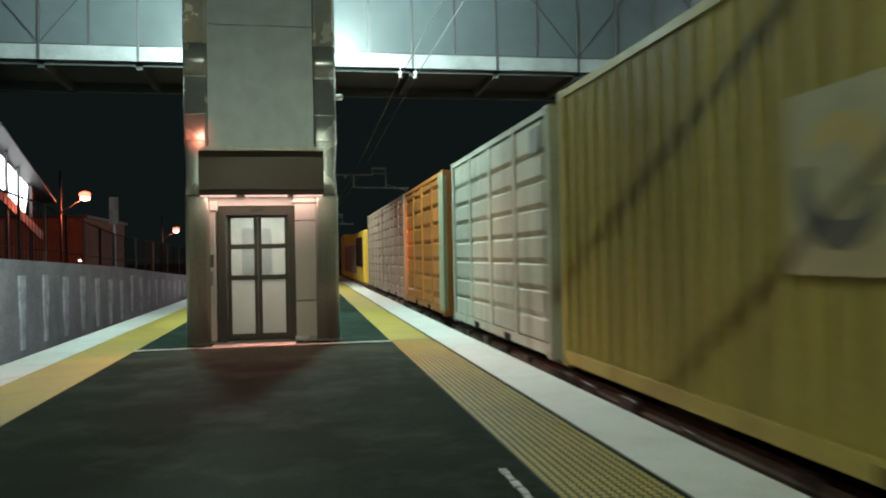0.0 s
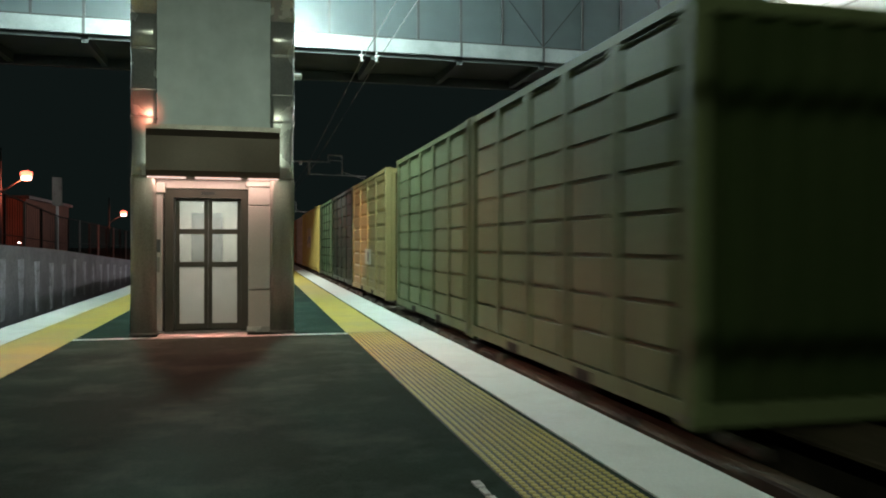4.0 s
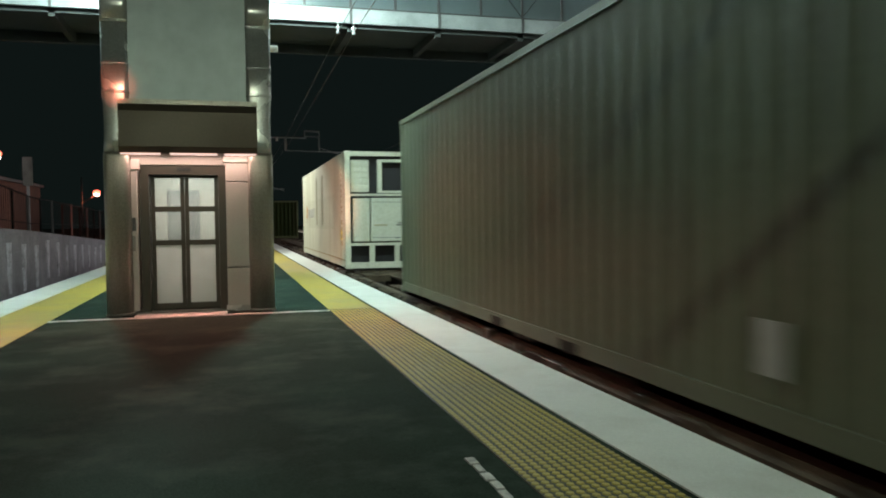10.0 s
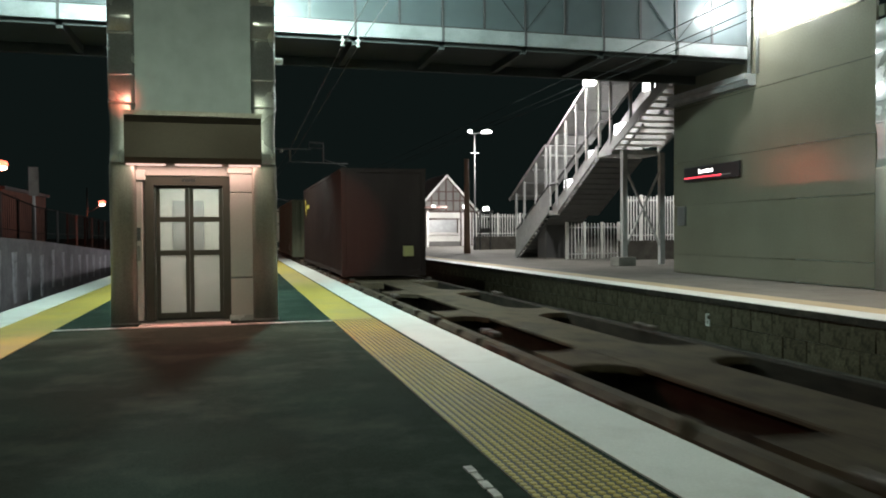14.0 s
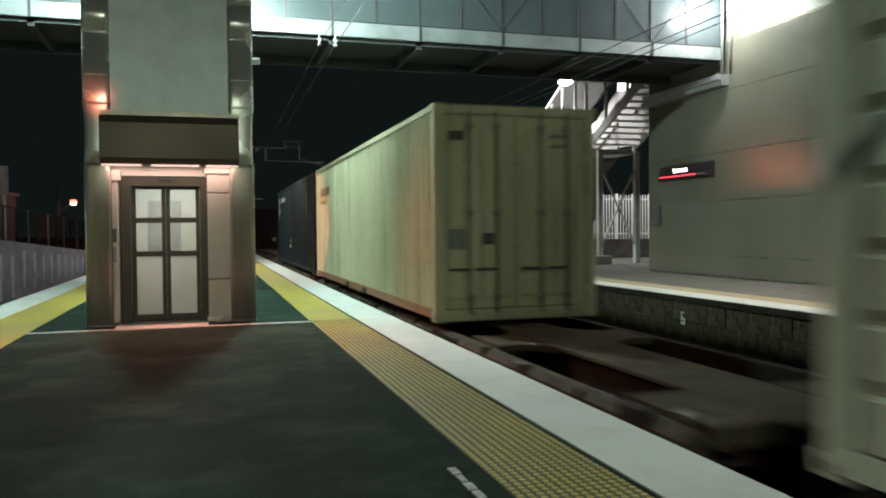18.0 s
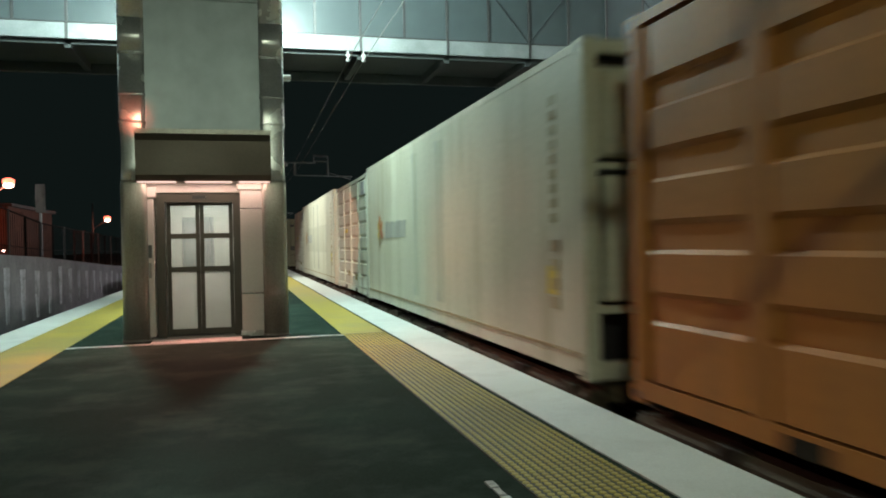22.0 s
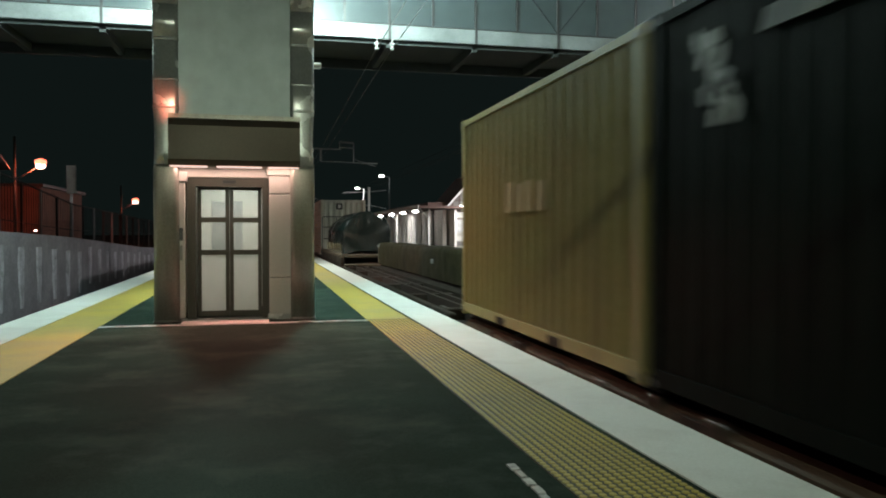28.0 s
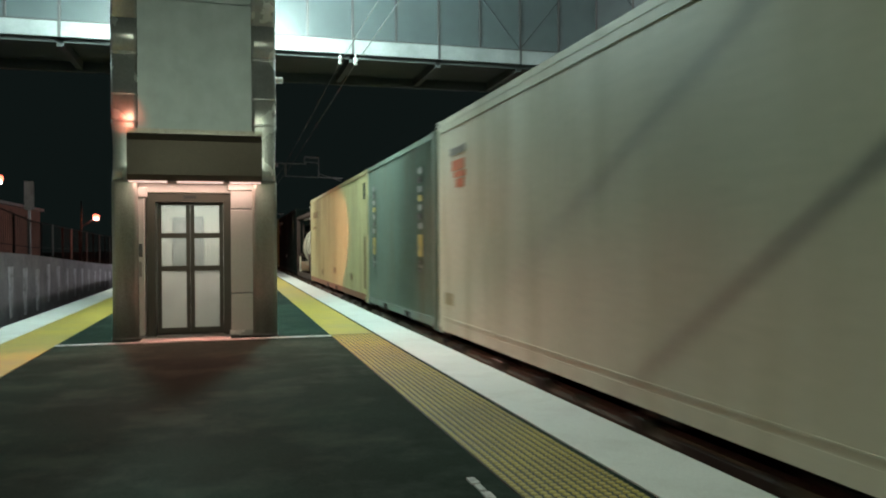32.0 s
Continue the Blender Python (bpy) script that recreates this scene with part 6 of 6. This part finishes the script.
def tank(off):
    """Tank container in an open frame."""
    L, w, h = T20, W / 2, 2.6
    c = thing("tank_container", "cream tank container in a dark steel frame", "tank container", (0, 0, 0))
    for x in (-w, w - 0.14):
        for y in (0, L - 0.14):
            part("corner_post", boxes((x, x + 0.14, y, y + 0.14, 0, h)), "frame_maroon", c)
        part("top_rail", boxes((x + 0.02, x + 0.12, 0.14, L - 0.14, h - 0.12, h)), "frame_maroon", c)
        part("bottom_rail", boxes((x, x + 0.14, 0.14, L - 0.14, 0, 0.18)), "frame_maroon", c)
    for y in (0, L - 0.14):
        for za, zb in ((0, 0.16), (h - 0.12, h)):
            part("end_rail", boxes((-w + 0.14, w - 0.14, y, y + 0.14, za, zb)), "frame_maroon", c)
    bm = bmesh.new()
    R = 1.03
    lathe(bm, [(0.2, 0.28), (0.7, 0.36), (1.0, 0.52), (R, 0.8), (R, L - 0.8), (1.0, L - 0.52), (0.7, L - 0.36), (0.2, L - 0.28)], "y", (0, 0, 1.24), 40)
    part("tank", bm, "tank_steel", c, "cream cylindrical tank")
    for y in (1.1, 2.4, 3.6, 4.9):
        bm = bmesh.new()
        lathe(bm, [(R + 0.012, y), (R + 0.012, y + 0.06)], "y", (0, 0, 1.24), 40)
        part("band", bm, "frame_maroon", c)
    bm = bmesh.new()
    lathe(bm, [(0.3, 2.3), (0.3, 2.52), (0.34, 2.53), (0.34, 2.58), (0.1, 2.62)], at=(0, 3, 0), n=20)
    part("manhole", bm, "tank_steel", c)
    for y in (0.5, 1.6, 2.7, 3.8, 4.9):
        part("walkway_bar", beams(((-w + 0.1, y, 2.54), (w - 0.1, y, 2.54), 0.05)), "frame_maroon", c)
    for y in (1.75, 4.2):
        part("top_pipe", beams(((-0.5, y, 2.36), (0.5, y, 2.36), 0.09, None, 10)), "galvanised", c)
    part("hand_rail", beams(((-w + 0.3, 0.4, 2.46), (-w + 0.3, L - 0.4, 2.46), 0.05, None, 8)), "galvanised", c)
    for ya, yb in ((0.2, 1.4), (L - 0.2, L - 1.4)):
        part("frame_brace", beams(((-w + 0.07, ya, 0.2), (-w + 0.07, yb, 0.95), 0.08)), "frame_maroon", c)
    part("data_plate", boxes((-w - 0.004, -w + 0.03, L - 1.75, L - 1.25, 0.2, 0.85), bevel=0.006), "tank_steel", c, "pale data plate")
    part("walkway", boxes((-0.7, -0.3, 0.3, L - 0.3, 2.5, 2.53)), "galvanised", c)
    part("spill_box", boxes((-0.42, 0.42, 1.0, 1.75, 2.16, 2.44), bevel=0.04), "tank_steel", c, "pale box round the top fittings")
    part("spill_box", boxes((-0.42, 0.42, 3.75, 4.5, 2.16, 2.44), bevel=0.04), "tank_steel", c)
    for k in range(4):
        zk = 1.36 + 0.1 * k
        xk = -math.sqrt(R * R - (zk - 1.24) ** 2)
        part("code_mark", boxes((xk - 0.004, xk + 0.02, 1.0 + 0.12 * (k % 2), 1.9 - 0.1 * k, zk, zk + 0.04)), "logo_mid", c)
    for x in (-0.95, -0.62):
        part("ladder_rail", beams(((x, L - 0.2, 0.2), (x, L - 0.2, 2.5), 0.04, None, 8)), "frame_maroon", c)
    for k in range(6):
        part("ladder_rung", beams(((-0.95, L - 0.2, 0.45 + 0.36 * k), (-0.62, L - 0.2, 0.45 + 0.36 * k), 0.03, None, 8)), "frame_maroon", c)
    part("valve_box", boxes((-w + 0.05, -w + 0.4, L - 1.2, L - 0.7, 0.2, 0.62), bevel=0.02), "tank_steel", c)
    for y in (0.7, L - 0.9):
        part("saddle", boxes((-0.9, 0.9, y, y + 0.2, 0.1, 0.5)), "frame_maroon", c)
    return on_train(c, off, Z0)


tank(-292.55)


def tarp_wagon(off_front, L=10.75):
    """Flat wagon with a railed front end for a sheeted load; the deck stands higher than the container frames."""
    w = thing("coil_wagon", "flat wagon with black end railing under a sheeted load", "railway wagon", (0, 0, 0))
    a = 1.22
    part("deck", boxes((-a, a, 0, L, 0.34, 0.46), bevel=0.01), "deck_board", w, "worn brown timber deck")
    for x in (-a, a - 0.15):
        part("side_sill", boxes((x, x + 0.15, 0, L, -0.3, 0.34)), "grime_shade", w)
    for k in range(9):
        y = 0.5 + k * (L - 1) / 8
        for x in (-a - 0.03, a):
            part("stake_pocket", boxes((x, x + 0.03, y - 0.08, y + 0.08, 0.1, 0.42)), "grime_shade", w)
    y = L - 0.12
    for z in (2.2, 1.64, 1.02):
        part("rail", beams(((-a + 0.12, y, z), (a - 0.12, y, z), 0.05, None, 8)), "dark_trim", w, "black tubular rail")
    for x in (-a + 0.06, -0.4, 0.4, a - 0.06):
        part("rail_post", beams(((x, y, 0.4), (x, y, 2.12 if abs(x) > 1 else 2.2), 0.05, None, 8)), "dark_trim", w)
    for x, d in ((-a + 0.06, 1), (a - 0.06, -1)):
        part("rail_bend", beams(((x, y, 2.12), (x + d * 0.06, y, 2.2), 0.05, None, 8)), "dark_trim", w)
    for yb in (2.3, L - 2.3):
        part("bogie", boxes((-0.95, -0.8, yb - 1.2, yb + 1.2, -0.95, -0.3), (0.8, 0.95, yb - 1.2, yb + 1.2, -0.95, -0.3), (-0.8, 0.8, yb - 0.2, yb + 0.2, -0.9, 0.34)), "wheel_steel", w)
        for dy in (-0.85, 0.85):
            bm = bmesh.new()
            for x in (-0.62, 0.52):
                lathe(bm, [(0.42, 0.0), (0.42, 0.1)], "x", (x, yb + dy, -0.71), 20)
            part("wheelset", bm, "wheel_steel", w)
    return on_train(w, off_front - L)


def tarp_load(off_front, L):
    t = thing("tarpaulin_load", "peaked load under a glossy black tarpaulin", "tarpaulin", (0, 0, 0))
    key = [(-0.99, 0.0), (-1.03, 0.98), (-0.76, 1.38), (-0.2, 1.78), (0.16, 1.8), (0.98, 1.25), (1.05, 1.0), (0.99, 0.0)]
    prof, crease = [], []
    for (x0, z0), (x1, z1) in zip(key, key[1:]):
        crease.append(len(prof))
        m = max(1, round(math.hypot(x1 - x0, z1 - z0) / 0.16))
        prof += [(x0 + (x1 - x0) * j / m, z0 + (z1 - z0) * j / m) for j in range(m)]
    prof.append(key[-1])
    bm = bmesh.new()
    rings = []
    n = 70
    for i in range(n + 1):
        y = L * i / n
        e = min(1.0, min(y, L - y) / 0.55)
        ring = []
        for k, (x, z) in enumerate(prof):
            # hanging folds in the sides, deeper towards the ends
            hang = max(0.0, 1.0 - z)
            fold = (0.012 + 0.03 * (1 - e)) * hang * math.sin(y * (7.1 + math.sin(y)) + 1.3 * z)
            wv = 0.03 * noise.noise(Vector((x * 1.3, y * 0.7, z * 1.6))) + 0.008 * noise.noise(Vector((x * 5, y * 4.5, z * 5))) + fold
            # the ends lean in towards the ridge
            lean = 0.1 * z * (1 - i / n) if i < 3 else (-0.1 * z * i / n if i > n - 3 else 0.0)
            ring.append(bm.verts.new(((x + (wv if x > 0 else -wv)) * (0.955 + 0.045 * e), y + lean + (0.04 * noise.noise(Vector((x * 2, z * 2, i))) if i in (0, n) else 0), z * (0.975 + 0.025 * e) + 0.6 * wv * (z > 0))))
        rings.append(ring)
    for a, b in zip(rings, rings[1:]):
        for k in range(len(prof) - 1):
            bm.faces.new((a[k], a[k + 1], b[k + 1], b[k])).smooth = True
    for a, b in zip(rings, rings[1:]):
        for k in crease:
            bm.edges.get((a[k], b[k])).smooth = False
    for ring in (rings[0], rings[-1]):
        for va, vb in zip(ring, ring[1:]):
            bm.edges.get((va, vb)).smooth = False
    # end sheets, gathered towards the middle
    for ring, y0 in ((rings[0], 0.03), (rings[-1], L - 0.03)):
        inner = [bm.verts.new((v.co.x * 0.45, y0 + (v.co.y - y0) * 0.6 + 0.03 * noise.noise(Vector((v.co.x * 4, 2, v.co.z * 4))), v.co.z * 0.62 + 0.12)) for v in ring]
        for k in range(len(ring) - 1):
            bm.faces.new((ring[k], ring[k + 1], inner[k + 1], inner[k])).smooth = True
        bm.faces.new(inner)
    bmesh.ops.recalc_face_normals(bm, faces=bm.faces)
    part("sheet", bm, "black_tarp", t)
    for s in (-1, 1):
        part("hem", boxes((min(s * 1.0, s * 1.03), max(s * 1.0, s * 1.03), 0.3, L - 0.3, 0.0, 0.09)), "dark_trim", t)
        for k in range(7):
            y = 0.7 + k * (L - 1.4) / 6
            part("tie_cord", beams(((s * 1.045, y, 0.02), (s * 1.07, y + 0.05, 0.42), 0.02)), "logo_tan", t, "pale tie cord")
    return on_train(t, off_front - L, 0.464)


flat_wagon(-231.3, 6.1)
tarp_wagon(-237.55)
tarp_load(-239.2, 8.05)


def low_wagon(off_front, L=18.6):
    """Flat wagon with a long low sheeted stack along its far side."""
    w = thing("low_flat_wagon", "brown flat wagon with stakes and a bare deck", "railway wagon", (0, 0, 0))
    a = 1.22
    part("floor", boxes((-a + 0.15, a - 0.15, 0, L, -0.32, -0.2)), "grime_shade", w)
    for x in (-a, a - 0.15):
        part("side_sill", boxes((x, x + 0.15, 0, L, -0.4, 0.0), bevel=0.02), "grime_shade", w)
    for x in (-0.72, -0.42):
        part("deck_rail", boxes((x, x + 0.07, 0.3, L - 0.3, -0.2, 0.03), bevel=0.008), "wagon_paint", w)
    part("centre_deck", boxes((-0.1, a - 0.16, 0.1, L - 0.1, -0.2, 0.04), bevel=0.01), "grime_shade", w)
    for k in range(6):
        y = 0.9 + k * (L - 1.8) / 5
        part("cross_bar", boxes((-a + 0.15, -0.1, y - 0.14, y + 0.14, -0.2, 0.0), bevel=0.01), "wagon_paint", w)
    for k in range(7):
        y = 1.2 + k * (L - 2.4) / 6
        part("stake_pocket", boxes((-a - 0.03, -a, y - 0.07, y + 0.07, -0.3, -0.04)), "wheel_steel", w)
    part("end_plate", boxes((-a + 0.1, a - 0.1, L - 1.0, L - 0.1, 0.045, 0.1), bevel=0.008), "deck_board", w, "worn pale end plate")
    for yb in (2.3, L - 2.3):
        part("bogie", boxes((-0.95, -0.8, yb - 1.2, yb + 1.2, -0.95, -0.4), (0.8, 0.95, yb - 1.2, yb + 1.2, -0.95, -0.4), (-0.8, 0.8, yb - 0.2, yb + 0.2, -0.9, -0.1)), "wheel_steel", w)
    on_train(w, off_front - L)
    c = thing("covered_stack", "long low stack under a dull brown-green cover", "cargo", (0, 0, 0))
    bm = bmesh.new()
    rings = []
    n = 150
    prof = [(0.28, 0.0), (0.27, 0.2), (0.265, 0.45), (0.27, 0.72), (0.29, 0.81), (0.34, 0.85), (0.65, 0.86), (1.0, 0.85), (1.07, 0.8), (1.1, 0.4), (1.08, 0.0)]
    M2 = L - 0.5
    for i in range(n + 1):
        y = M2 * i / n
        rings.append([bm.verts.new((x + 0.035 * noise.noise(Vector((x, y * 2.6, z * 3))), y, z * (1 + 0.06 * noise.noise(Vector((3, y * 0.5, x))) + 0.06 * noise.noise(Vector((7, y * 4, x * 3)))))) for x, z in prof])
    for ra, rb in zip(rings, rings[1:]):
        for k in range(len(prof) - 1):
            bm.faces.new((ra[k], ra[k + 1], rb[k + 1], rb[k])).smooth = True
    bm.faces.new(rings[0])
    bm.faces.new(rings[-1][::-1])
    bmesh.ops.recalc_face_normals(bm, faces=bm.faces)
    part("cover", bm, "cover_sheet", c)
    part("label", boxes((0.245, 0.27, 7.8, 8.05, 0.42, 0.54)), "logo_grey", c, "dull pale label")
    part("end_crate", boxes((0.3, 0.95, M2 + 0.03, M2 + 0.4, 0.0, 0.62), bevel=0.04), "deck_board", c, "pale crate end under the cover")
    part("crate_sheet", boxes((0.26, 0.99, M2 - 0.05, M2 + 0.3, 0.6, 0.8), bevel=0.07), "logo_grey", c, "pale crumpled sheet over the crate")
    on_train(c, off_front - L + 0.2, 0.1)


low_wagon(-248.4)


def locomotive(off_front, L=20.5):
    c = thing("locomotive", "yellow diesel locomotive with grey bogies", "locomotive", (0, 0, 0))
    part("body", boxes((-1.3, 1.3, 0.4, L - 3.5, 0.1, 2.6), bevel=0.08), "loco_yellow", c)
    part("cab", boxes((-1.35, 1.35, L - 3.5, L - 0.6, 0.1, 2.85), bevel=0.12), "loco_yellow", c)
    part("underframe", boxes((-1.38, 1.38, 0, L, -0.35, 0.1)), "wheel_steel", c)
    part("radiator", boxes((-1.36, -1.3, 1.0, 4.6, 0.9, 2.3), bevel=0.02), "box_maroon", c)
    for k in range(6):
        part("hood_door", boxes((-1.34, -1.3, 5.4 + k * 1.7, 6.8 + k * 1.7, 0.5, 2.0), bevel=0.015), "box_brown", c)
    for yb in (4.0, L - 4.0):
        part("bogie", boxes((-1.1, -0.85, yb - 2, yb + 2, -1.0, -0.4), (0.85, 1.1, yb - 2, yb + 2, -1.0, -0.4)), "wheel_steel", c)
    return on_train(c, off_front - L)


locomotive(55.0)

# the train's way along the line, second by second of its run
RUN = ((0, 0.0), (4, 39.94), (8, 79.59), (12, 119.27), (16, 158.84), (20, 198.39), (24, 238.63), (28, 279.7), (32, 321.94))


def motions():
    for ob, off, z in TRAIN:
        walk(ob, [(t, pose(XC, off + s, z)) for t, s in RUN])


motions()
